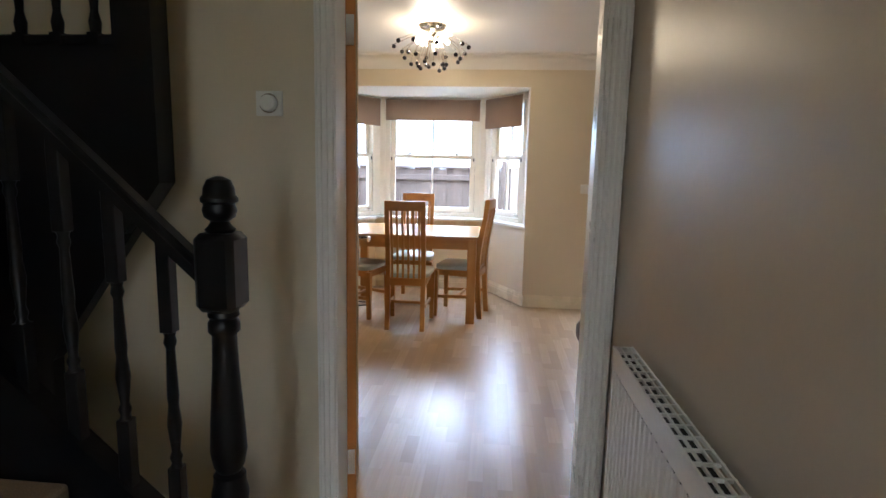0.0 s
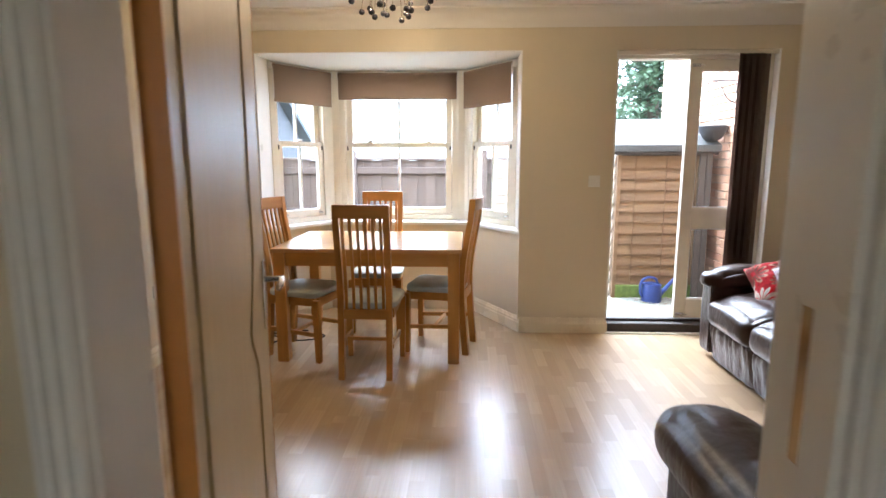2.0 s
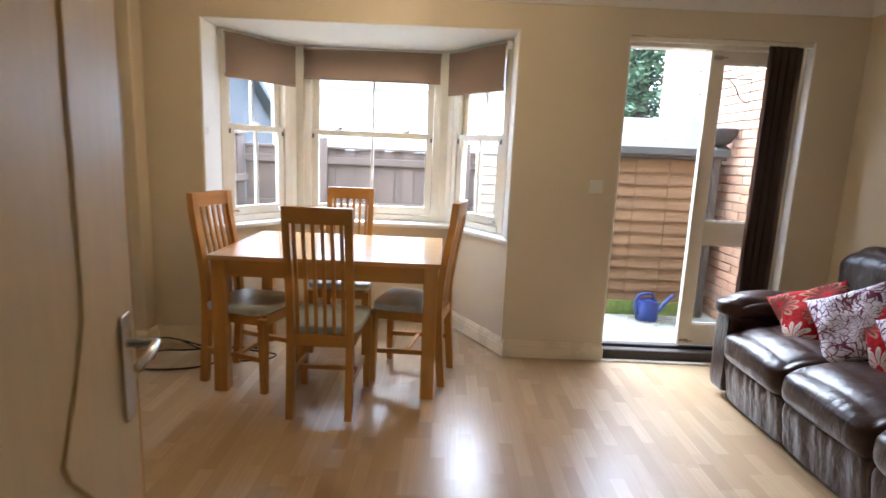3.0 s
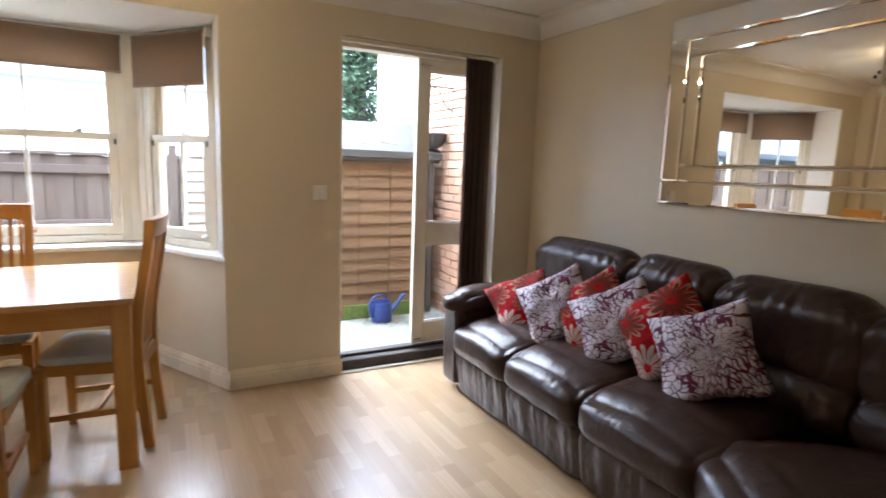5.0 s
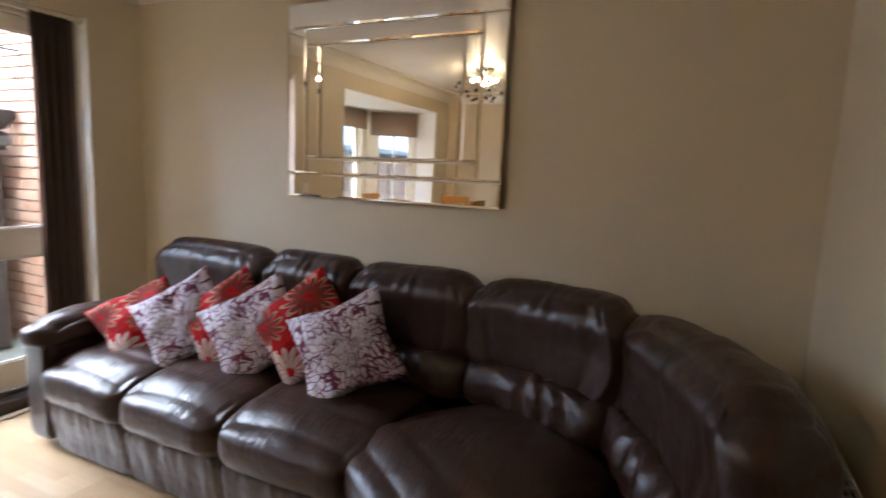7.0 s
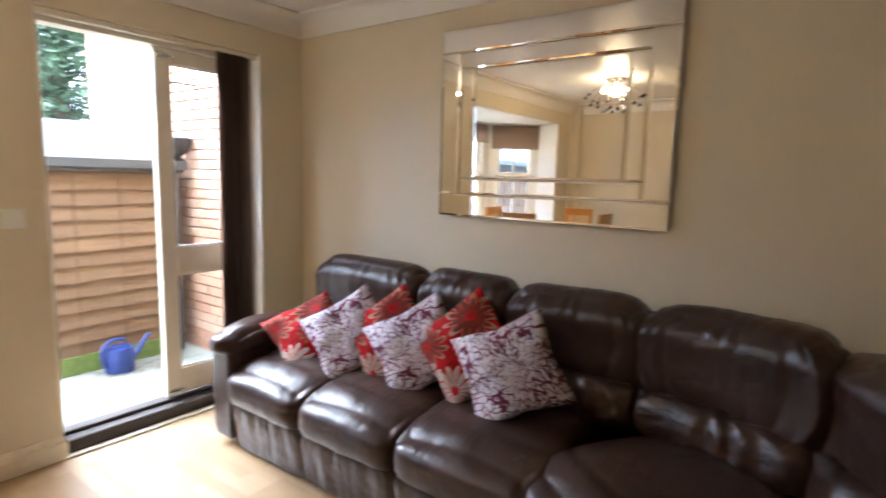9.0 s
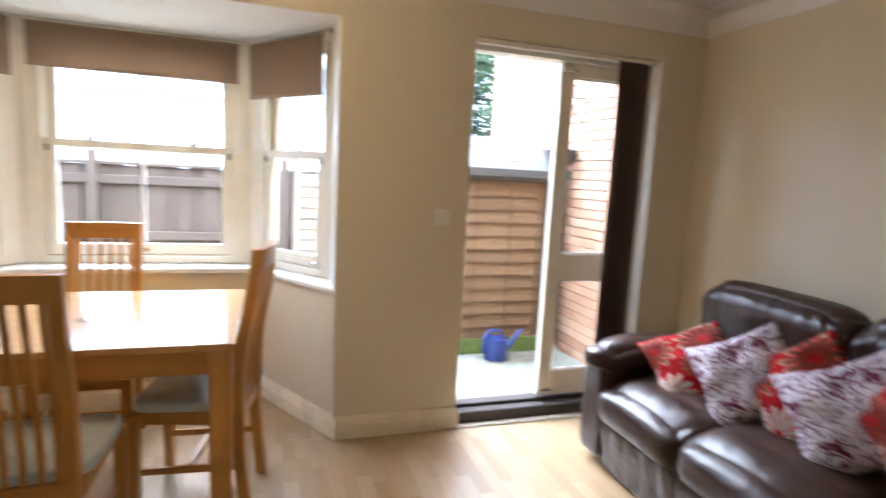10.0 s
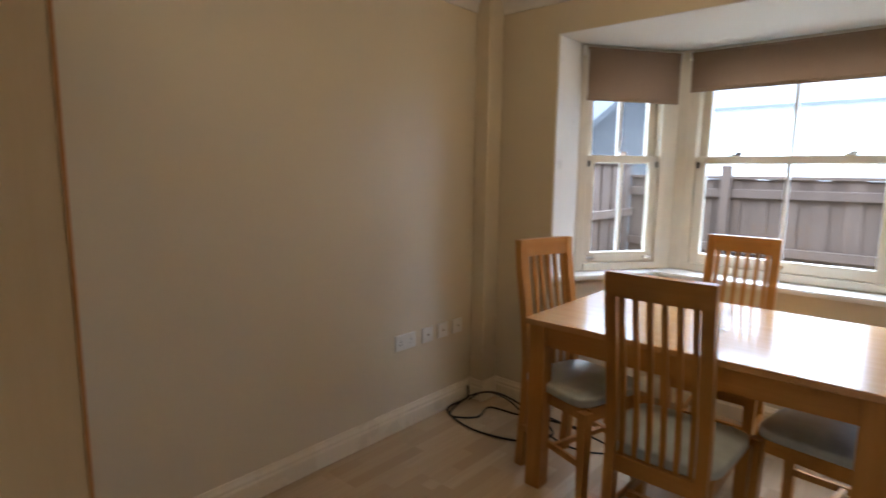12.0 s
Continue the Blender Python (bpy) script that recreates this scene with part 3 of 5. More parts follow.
# ---- open room door ----
DOOR_W = 0.88
hinge = Vector((DOOR_L - 0.014, REAR + 0.045, 0))
door = thing("door_1", "open pale moulded panel door with an orange wood edge", "door", pose(hinge.x, hinge.y, 0, 0, 0, 104.0), kind="structure")
leaf = part("door_leaf", B(0.004, DOOR_W - 0.002, -0.0355, -0.0005, 0.012, 2.02), DOORSKIN, door)
part("hinge_edge", B(0.0, 0.004, -0.036, 0.0, 0.012, 2.02), DOOREDGE, door, "orange lipped door edge")
part("lock_edge", B(DOOR_W - 0.003, DOOR_W, -0.0365, 0.0005, 0.012, 2.02), DOOREDGE, door, "orange lipped door edge")


def panel_line():
    """The moulded line round the leaf in (x, z): straight, with a waist at lock height."""
    b = DOOR_W - 0.23
    waist = [(b, 0.08), (b, 0.70), (b - 0.015, 0.78), (b - 0.085, 0.855), (b - 0.10, 0.885), (b - 0.045, 0.975), (b - 0.005, 1.06), (b, 1.12), (b, 1.95)]
    return waist + [(0.07, 1.95), (0.07, 0.08)]


for yy in (-0.0362, 0.0002):
    bm = bmesh.new()
    tube(bm, [(x, yy, z) for x, z in panel_line() + panel_line()[:1]], 0.0045, 6)
    part("panel_moulding", bm, DOORSKIN, door, smooth=True)
for y, s in ((-0.036, -1), (0.0, 1)):
    bp = part("handle_plate", B(DOOR_W - 0.085, DOOR_W - 0.043, min(y, y + s * 0.008), max(y, y + s * 0.008), 0.82, 1.02, bevel=0.003, seg=2), CHROME, door, "brushed chrome handle plate")
    bm = tube(bmesh.new(), [(DOOR_W - 0.064, y + s * 0.006, 0.965), (DOOR_W - 0.064, y + s * 0.05, 0.965), (DOOR_W - 0.075, y + s * 0.056, 0.965), (DOOR_W - 0.18, y + s * 0.056, 0.963)], [0.009, 0.009, 0.010, 0.009], 10)
    part("lever", bm, CHROME, bp, "brushed chrome lever", smooth=True)
for z in (0.21, 1.775):
    hg = part("hinge", B(-0.004, 0.0005, -0.031, -0.003, z - 0.05, z + 0.05), STEEL, door, "bright steel butt hinge")
    part("knuckle", lathe(bmesh.new(), [(0.006, z - 0.05), (0.006, z + 0.05)], 10, (-0.006, 0.004, 0)), STEEL, hg)


# ---- sash windows of the bay ----
def sash_window(name, a, b, z0, z1, label, handles):
    """A box sash window between plan points a and b; local x along it, y outward."""
    ax, w = Vector((b[0] - a[0], b[1] - a[1])), (Vector(b) - Vector(a)).length
    win = thing(name, label, "window", pose(a[0], a[1], 0, 0, 0, math.degrees(math.atan2(ax.y, ax.x))), kind="structure")
    e = 0.056
    bm = bmesh.new()
    box(bm, 0, e, 0.0, 0.11, z0, z1, 0.003)
    box(bm, w - e, w, 0.0, 0.11, z0, z1, 0.003)
    box(bm, e, w - e, 0.0, 0.11, z1 - 0.05, z1, 0.003)
    box(bm, e, w - e, -0.004, 0.13, z0, z0 + 0.045, 0.003)
    part("window_frame", bm, FRAME, win)
    mid = 1.445
    for nm, y0, lo, hi in (("lower_sash", 0.012, z0 + 0.047, mid + 0.022), ("upper_sash", 0.056, mid - 0.022, z1 - 0.052)):
        x0, x1 = e + 0.003, w - e - 0.003
        st, bot, top = 0.052, (0.062 if nm == "lower_sash" else 0.04), 0.04
        bm = bmesh.new()
        box(bm, x0, x0 + st, y0, y0 + 0.038, lo, hi, 0.003)
        box(bm, x1 - st, x1, y0, y0 + 0.038, lo, hi, 0.003)
        box(bm, x0 + st, x1 - st, y0 + 0.001, y0 + 0.037, lo, lo + bot, 0.003)
        box(bm, x0 + st, x1 - st, y0 + 0.001, y0 + 0.037, hi - top, hi, 0.003)
        sash = part(nm, bm, FRAME, win)
        c = (x0 + x1) / 2
        part("glazing_bar", B(c - 0.010, c + 0.010, y0 + 0.006, y0 + 0.034, lo + bot, hi - top, bevel=0.003), WHITE, sash)
        for p0, p1 in ((x0 + st, c - 0.010), (c + 0.010, x1 - st)):
            gl = part("pane", B(p0, p1, y0 + 0.018, y0 + 0.022, lo + bot, hi - top), GLASS, sash)
            gl.visible_shadow = False
        if nm == "lower_sash":
            for hx in handles:
                X = x0 + (x1 - x0) * hx
                bm = B(X - 0.022, X + 0.022, y0 - 0.004, y0, lo + 0.018, lo + 0.038)
                box(bm, X - 0.022, X + 0.022, y0 - 0.022, y0 - 0.002, lo + 0.022, lo + 0.030, 0.002)
                part("sash_lift", bm, CHROME, sash, "small chrome sash lift")
            for hx in (0.22, 0.78) if w > 0.9 else (0.5,):
                X = x0 + (x1 - x0) * hx
                bm = B(X - 0.025, X + 0.025, y0 + 0.004, y0 + 0.034, hi, hi + 0.010, bevel=0.002)
                box(bm, X - 0.006, X + 0.03, y0 + 0.012, y0 + 0.022, hi + 0.010, hi + 0.022, 0.002)
                part("sash_catch", bm, CHROME, sash, "small chrome sash catch")
            for X in (x0 + 0.012, x1 - 0.012):
                part("sash_stop", B(X - 0.006, X + 0.006, y0 - 0.008, y0, mid - 0.045, mid - 0.01, bevel=0.002), BLACK, sash, "dark sash stop")
    return win


WZ0, WZ1 = 0.787, BAY_TOP - 0.006
PA, PB, PC, PD = (BAY_L + 0.012, 5.66), (-1.02, 6.195), (0.145, 6.195), (BAY_R - 0.012, 5.66)


def along(a, b, d):
    u = (Vector(b) - Vector(a)).normalized()
    return tuple(Vector(a) + u * d)


sash_window("window_1", along(PA, PB, 0.0), along(PB, PA, 0.055), WZ0, WZ1, "cream painted side sash window of the bay", (0.1, 0.9))
sash_window("window_2", along(PB, PC, 0.055), along(PC, PB, 0.055), WZ0, WZ1, "wide cream painted sash window of the bay", (0.5,))
sash_window("window_3", along(PC, PD, 0.055), along(PD, PC, 0.0), WZ0, WZ1, "cream painted side sash window of the bay", (0.9,))
for n, (x, y), s in (("bay_post_west", PB, -1), ("bay_post_east", PC, 1)):
    bm = prism(bmesh.new(), [(x - s * 0.056, y - 0.004), (x, y - 0.010), (x + s * 0.034, y - 0.052), (x + s * 0.14, y + 0.02), (x + s * 0.06, y + 0.13), (x - s * 0.056, y + 0.13)], WZ0, WZ1)
    fixed(n, bm, FRAME, "cream painted corner post of the bay", "window post")


def roller_blind(a, b, drop, label, chain):
    ax, w = Vector((b[0] - a[0], b[1] - a[1])), (Vector(b) - Vector(a)).length
    ob = thing("roller_blind", label, "blind", pose(a[0], a[1], 0, 0, 0, math.degrees(math.atan2(ax.y, ax.x))), group="bay window blinds")
    zc = 2.036
    bm = tube(bmesh.new(), [(0.012, 0, zc), (w - 0.012, 0, zc)], 0.019, 14)
    part("roller", bm, BLIND, ob, smooth=40)
    bm = bmesh.new()
    nx, nz = 14, 4
    g = [[bm.verts.new((0.016 + (w - 0.032) * i / nx, -0.019 + 0.0015 * math.sin(i * 1.3) * j / nz, zc - (zc - drop) * j / nz)) for j in range(nz + 1)] for i in range(nx + 1)]
    for i in range(nx):
        for j in range(nz):
            bm.faces.new((g[i][j], g[i + 1][j], g[i + 1][j + 1], g[i][j + 1]))
    bmesh.ops.solidify(bm, geom=bm.faces[:], thickness=0.0012)
    part("cloth", bm, BLIND, ob, smooth=40)
    part("hem_bar", B(0.016, w - 0.016, -0.022, -0.014, drop - 0.006, drop + 0.014, bevel=0.003), BLIND, ob)
    for x in (0.004, w - 0.004):
        part("bracket", B(x - 0.004, x + 0.004, -0.024, 0.026, zc - 0.026, zc + 0.027, bevel=0.003), PLASTIC, ob, "white plastic bracket")
    x = 0.008 if chain == 0 else w - 0.008
    low = drop - 0.40 if w > 0.9 else drop + 0.02
    part("chain", tube(bmesh.new(), [(x - 0.006, -0.024, zc), (x - 0.006, -0.026, low), (x + 0.006, -0.026, low), (x + 0.006, -0.024, zc)], 0.0022, 6), PLASTIC, ob, "white bead chain")
    return ob


def inset(a, b, d0, d1, off):
    u = (Vector(b) - Vector(a)).normalized()
    n = Vector((u.y, -u.x)) * off
    return tuple(Vector(a) + u * d0 + n), tuple(Vector(b) - u * d1 + n)


roller_blind(*inset(PA, PB, -0.012, 0.038, 0.035), 1.77, "taupe roller blind pulled a little way down the side window", 0)
roller_blind(*inset(PB, PC, 0.055, 0.055, 0.035), 1.835, "wide taupe roller blind pulled a little way down", 1)
roller_blind(*inset(PC, PD, 0.038, -0.012, 0.035), 1.752, "taupe roller blind pulled a little way down the side window", 1)

# ---- patio door ----
pat = thing("patio_door", "white glazed patio doors, one leaf open outward", "patio door", kind="structure")
FY = BACK + 0.075
bm = bmesh.new()
box(bm, PAT_L, PAT_L + 0.035, FY, FY + 0.09, 0.09, PAT_TOP, 0.003)
box(bm, PAT_R - 0.05, PAT_R, FY, FY + 0.09, 0.09, PAT_TOP, 0.003)
box(bm, PAT_L + 0.035, PAT_R - 0.05, FY, FY + 0.09, PAT_TOP - 0.05, PAT_TOP, 0.003)
part("door_frame", bm, FRAME, pat)
bm = B(PAT_L, PAT_R, BACK + 0.008, FY + 0.12, -0.02, 0.075, bevel=0.006)
box(bm, PAT_L, PAT_R, FY, FY + 0.03, 0.075, 0.095, 0.004)
part("threshold", bm, DARKTRIM, pat, "black threshold bar")
bm = B(PAT_R - 0.006, PAT_R - 0.001, BACK + 0.002, FY, 0.096, PAT_TOP - 0.001)
box(bm, PAT_L + 0.001, PAT_L + 0.006, BACK + 0.002, FY, 0.096, PAT_TOP - 0.001)
part("reveal_lining", bm, WHITE, pat, "white painted reveal")
part("floor_strip", B(PAT_L, PAT_R, BACK - 0.03, BACK + 0.008, 0.001, 0.012, bevel=0.003), FRAME, pat)


def glazed_leaf(name, width, m, label):
    leaf = part(name, bmesh.new(), FRAME, pat, label)
    leaf.matrix_parent_inverse = Matrix()
    leaf.matrix_basis = m
    z0, z1, st = 0.10, PAT_TOP - 0.053, 0.085
    bm = bmesh.new()
    box(bm, 0, st, 0, 0.042, z0, z1, 0.003)
    box(bm, width - st, width, 0, 0.042, z0, z1, 0.003)
    for a, b in ((z0, z0 + 0.15), (0.80, 0.955), (z1 - 0.075, z1)):
        box(bm, st, width - st, 0.001, 0.041, a, b, 0.003)
    bm.to_mesh(leaf.data)
    bm.free()
    for a, b in ((z0 + 0.15, 0.80), (0.955, z1 - 0.075)):
        gl = part("pane", B(st, width - st, 0.018, 0.023, a, b), GLASS, leaf)
        gl.visible_shadow = False
        bm = bmesh.new()
        for q0, q1, r0, r1 in ((st, st + 0.009, a, b), (width - st - 0.009, width - st, a, b), (st + 0.009, width - st - 0.009, a, a + 0.009), (st + 0.009, width - st - 0.009, b - 0.009, b)):
            box(bm, q0, q1, 0.008, 0.018, r0, r1)
        part("bead", bm, WHITE, leaf)
    for z in (z0 + 0.03, z1 - 0.04):
        bm = B(0.012, 0.075, -0.006, 0.0, z - 0.012, z + 0.012, bevel=0.002)
        tube(bm, [(0.015, -0.009, z), (0.10, -0.009, z)], 0.004, 8)
        part("bolt", bm, CHROME, leaf, "small steel bolt")
    return leaf


glazed_leaf("fixed_leaf", PAT_R - 0.052 - 1.775, pose(1.775, FY + 0.02, 0), "closed glazed leaf")
glazed_leaf("open_leaf", 0.52, pose(PAT_L + 0.036, FY + 0.062, 0, 0, 0, 91), "glazed leaf swung open outward")

# stacked vertical blind
vb = thing("vertical_blind", "dark brown vertical blind drawn together at the patio door", "blind")
part("head_rail", B(PAT_L + 0.01, PAT_R - 0.005, BACK + 0.02, BACK + 0.055, PAT_TOP - 0.030, PAT_TOP - 0.002, bevel=0.003), FRAME, vb, "cream head rail")
for i in range(8):
    x = 2.075 + 0.0232 * i
    bm = bmesh.new()
    lean = 0.012 if i % 2 else -0.004
    pts = [(x - 0.012, BACK - 0.022), (x + 0.022, BACK - 0.006 + lean), (x + 0.056, BACK + 0.012)]
    lo = [bm.verts.new((a, b, 0.055)) for a, b in pts]
    hi = [bm.verts.new((a, b, PAT_TOP - 0.033)) for a, b in pts]
    for j in range(2):
        bm.faces.new((lo[j], lo[j + 1], hi[j + 1], hi[j]))
    bmesh.ops.solidify(bm, geom=bm.faces[:], thickness=0.002)
    part("slat", bm, SLAT, vb)


# ---- dining table ----
TX0, TX1, TY0, TY1, TZ = -1.085, 0.137, 4.685, 5.575, 0.757
tab = thing("dining_table", "honey beech dining table beneath the bay window", "table", pose((TX0 + TX1) / 2, (TY0 + TY1) / 2, 0))
hw, hd = (TX1 - TX0) / 2, (TY1 - TY0) / 2
part("tabletop", B(-hw, hw, -hd, hd, TZ - 0.026, TZ, bevel=0.004, seg=2), TOP, tab)
for y in (-hd + 0.03, hd - 0.052):
    part("apron", B(-hw + 0.06, hw - 0.06, y, y + 0.022, TZ - 0.115, TZ - 0.026), BEECH_X, tab)
for x in (-hw + 0.03, hw - 0.052):
    part("apron", B(x, x + 0.022, -hd + 0.06, hd - 0.06, TZ - 0.115, TZ - 0.026), BEECH_X, tab)
for sx in (-1, 1):
    for sy in (-1, 1):
        x, y = sx * (hw - 0.052), sy * (hd - 0.052)
        part("leg", B(x - 0.037, x + 0.037, y - 0.037, y + 0.037, 0, TZ - 0.026, bevel=0.004), BEECH, tab)


# ---- dining chairs ----
def dining_chair(m, label):
    ch = thing("dining_chair", label, "chair", m, group="chairs round the dining table")
    W, hwid = 0.036, 0.157
    prof = [(-0.215, 0), (-0.195, 0.22), (-0.185, 0.44), (-0.195, 0.62), (-0.222, 0.80), (-0.246, 0.93), (-0.258, 1.058)]
    path = curve([(0, y, z) for y, z in prof], 18)

    def post(x, w):
        bm = bmesh.new()
        loops = []
        for p in path:
            t = 0.021 if p.z < 0.5 else 0.019
            loops.append([bm.verts.new((x + a * w / 2, p.y + b * t, p.z)) for a, b in ((-1, -1), (1, -1), (1, 1), (-1, 1))])
        for r, s in zip(loops, loops[1:]):
            for k in range(4):
                bm.faces.new((r[k], r[(k + 1) % 4], s[(k + 1) % 4], s[k]))
        bm.faces.new(loops[0][::-1])
        bm.faces.new(loops[-1])
        return bm

    def back_at(z):
        for p, q in zip(path, path[1:]):
            if p.z <= z <= q.z:
                return p.y + (q.y - p.y) * (z - p.z) / (q.z - p.z)
        return path[-1].y

    for s in (-1, 1):
        part("rear_leg", post(s * (hwid - 0.012), W), BEECH, ch)
        bm = bmesh.new()
        a, b = 0.022, 0.016
        lo = [bm.verts.new((s * 0.175 + u * b, 0.19 + v * b, 0)) for u, v in ((-1, -1), (1, -1), (1, 1), (-1, 1))]
        hi = [bm.verts.new((s * 0.178 + u * a, 0.188 + v * a, 0.42)) for u, v in ((-1, -1), (1, -1), (1, 1), (-1, 1))]
        for k in range(4):
            bm.faces.new((lo[k], lo[(k + 1) % 4], hi[(k + 1) % 4], hi[k]))
        bm.faces.new(lo[::-1])
        bm.faces.new(hi)
        part("front_leg", bm, BEECH, ch)
        part("side_rail", prism(bmesh.new(), [(-0.17, 0.375), (0.17, 0.375), (0.17, 0.43), (-0.17, 0.43)], s * 0.160 - 0.010, s * 0.160 + 0.010, "x"), BEECH_X, ch)
        part("stretcher", prism(bmesh.new(), [(-0.185, 0.185), (0.175, 0.165), (0.175, 0.192), (-0.185, 0.212)], s * 0.160 - 0.008, s * 0.160 + 0.008, "x"), BEECH_X, ch)
    part("front_rail", B(-0.16, 0.16, 0.178, 0.198, 0.375, 0.43), BEECH_X, ch)
    part("cross_bar", B(-0.152, 0.152, -0.01, 0.01, 0.174, 0.196), BEECH_X, ch)
    bm = bmesh.new()
    n = 8
    loops = []
    for i in range(n + 1):
        x = -hwid + 2 * hwid * i / n
        bow = -0.010 * (1 - (2 * i / n - 1) ** 2)
        loops.append([bm.verts.new((x, yy + bow, z)) for yy, z in ((back_at(0.98) - 0.021, 0.983), (back_at(1.057) - 0.021, 1.060), (back_at(1.057) + 0.017, 1.060), (back_at(0.98) + 0.017, 0.983))])
    for r, s in zip(loops, loops[1:]):
        for k in range(4):
            bm.faces.new((r[k], r[(k + 1) % 4], s[(k + 1) % 4], s[k]))
    bm.faces.new(loops[0])
    bm.faces.new(loops[-1][::-1])
    bmesh.ops.recalc_face_normals(bm, faces=bm.faces[:])
    part("top_rail", bm, BEECH_X, ch)
    part("back_rail", B(-hwid + 0.005, hwid - 0.005, back_at(0.41) - 0.015, back_at(0.41) + 0.012, 0.37, 0.43, bevel=0.003), BEECH_X, ch)
    for i in range(6):
        x = -0.111 + 0.0444 * i
        bm = bmesh.new()
        loops = []
        for k in range(13):
            z = 0.425 + 0.566 * k / 12
            bow = -0.008 * (1 - (x / hwid) ** 2) * k / 12
            loops.append([bm.verts.new((x + a * 0.0085, back_at(z) + bow + b * 0.006, z)) for a, b in ((-1, -1), (1, -1), (1, 1), (-1, 1))])
        for r, s in zip(loops, loops[1:]):
            for k in range(4):
                bm.faces.new((r[k], r[(k + 1) % 4], s[(k + 1) % 4], s[k]))
        bm.faces.new(loops[0][::-1])
        bm.faces.new(loops[-1])
        part("slat", bm, BEECH, ch)

    def seat_form(p, q):
        k = 1.0 - 0.10 * (0.5 - 0.5 * p.y)
        return Vector((q.x * k, q.y + 0.006, q.z + 0.452 + (0.012 * (1 - p.x ** 2) * (1 - p.y ** 2) if p.z > 0 else 0)))
    part("seat", soft(bmesh.new(), (0.205, 0.195, 0.026), 12, (6.0, 6.0), 0.002, 1.0, seat_form), PAD, ch, "grey leather seat pad")
    return ch


dining_chair(pose(-0.438, 4.655, 0, 0, 0, 0), "honey beech slat-back chair with its back to the room")
dining_chair(pose(-0.02, 5.07, 0, 0, 0, 79), "honey beech slat-back chair beside the bay window")
dining_chair(pose(-0.932, 4.915, 0, 0, 0, -105), "honey beech slat-back chair near the wall sockets")
dining_chair(pose(-0.522, 5.515, 0, 0, 0, 180), "honey beech slat-back chair under the window sill")


# ---- leather corner sofa ----
sofa = thing("corner_sofa", "dark brown leather corner sofa with puffy recliner seats", "sofa", pose(2.2, 3.4, 0))
SX, SY = 2.2, 3.4


def at_sofa(q):
    return Vector((q.x - SX, q.y - SY, q.z))


def pad(name, cx, cy, cz, hx, hy, hz, seed, turn=0.0, lean=0.0, k=(3.0, 8.0), wrinkle=0.0060, stretch=(5, 5, 5), shape=None, n=26, fold=0.0016):
    """A leather pad, centred at a place of the plan, turned about z, leaning about its own y axis."""
    rot = Matrix.Rotation(radians(turn), 4, "Z") @ Matrix.Rotation(radians(lean), 4, "Y")

    def form(p, q):
        q = shape(p, q) if shape else q
        return at_sofa((rot @ q) + Vector((cx, cy, cz)))
    return part(name, soft(bmesh.new(), (hx, hy, hz), n, k, wrinkle, seed, form, stretch, fold), HIDE, sofa)


def groove(v, at, width, depth):
    return depth * math.exp(-((v - at) / width) ** 2)


def seat(p, q):
    """Domed top that rolls over the front edge, with a stitched seam behind the roll."""
    up, down = max(0, p.z), max(0, -p.z)
    z = q.z + up * (0.022 * max(0, 1 - p.y ** 2) - 0.035 * max(0, -p.x) ** 2.5 - groove(p.x, -0.5 + 0.06 * p.y ** 2, 0.06, 0.007))
    return Vector((q.x - 0.012 * max(0, -p.x) * (1 - p.z ** 2) * (1 - p.y ** 6), q.y, z - 0.012 * down * max(0, -p.x)))


def gathered(p, q):
    """Vertical gathers below the seat."""
    g = 0.0035 * math.sin(p.y * 23 + 2.0 * math.sin(p.y * 7)) * (0.4 + 0.6 * max(0, p.z))
    return Vector((q.x + g - 0.012 * math.sin(p.z * 2.0), q.y, q.z))


def back(p, q):
    """Headrest roll with a vertical seam near each end and drooping corners."""
    face, up = max(0, -p.x), max(0, p.z)
    fat = 1.0 + 0.25 * math.exp(-((p.z - 0.5) / 0.4) ** 2)
    dent = groove(abs(p.y), 0.62, 0.05, 0.007) * face
    pleat = 0.0055 * math.sin(p.y * 19 + 2.2 * math.sin(p.y * 5 + q.y * 9)) * math.exp(-((p.z - 0.72) / 0.30) ** 2) * (0.5 + 0.5 * math.sin(p.y * 6.1 + 1.3))
    return Vector((q.x * fat + dent + pleat * face, q.y, q.z - 0.028 * abs(p.y) ** 5 * up - 0.6 * pleat * up))


def corner_back(p, q):
    v = back(p, q)
    return Vector((v.x - 0.05 * p.y ** 2, v.y, v.z - 0.012 * p.y * max(0, p.z)))


def bunched(p, q):
    g = 0.009 * math.sin(p.y * 15 + 2.5 * math.sin(p.y * 4 + 1)) * (1 - 0.4 * abs(p.y))
    return Vector((q.x + g * max(0, -p.x), q.y, q.z + g * 0.5 * max(0, p.z)))


# base under all sections
bm = bmesh.new()
for pts in ([(1.84, 3.1), (2.6, 3.1), (2.6, 4.98), (1.84, 4.98)], [(0.86, 2.02), (2.6, 2.02), (2.6, 3.1), (1.84, 3.1), (1.70, 2.82), (0.86, 2.76)]):
    prism(bm, [(x - SX, y - SY) for x, y in pts], 0.045, 0.33)
part("base", bm, HIDE, sofa)
for x, y in ((1.95, 4.9), (2.5, 4.9), (1.95, 3.3), (0.95, 2.65), (0.95, 2.12), (2.5, 2.12)):
    part("foot", lathe(bmesh.new(), [(0.022, 0), (0.026, 0.046)], 10, (x - SX, y - SY, 0)), BLACK, sofa)
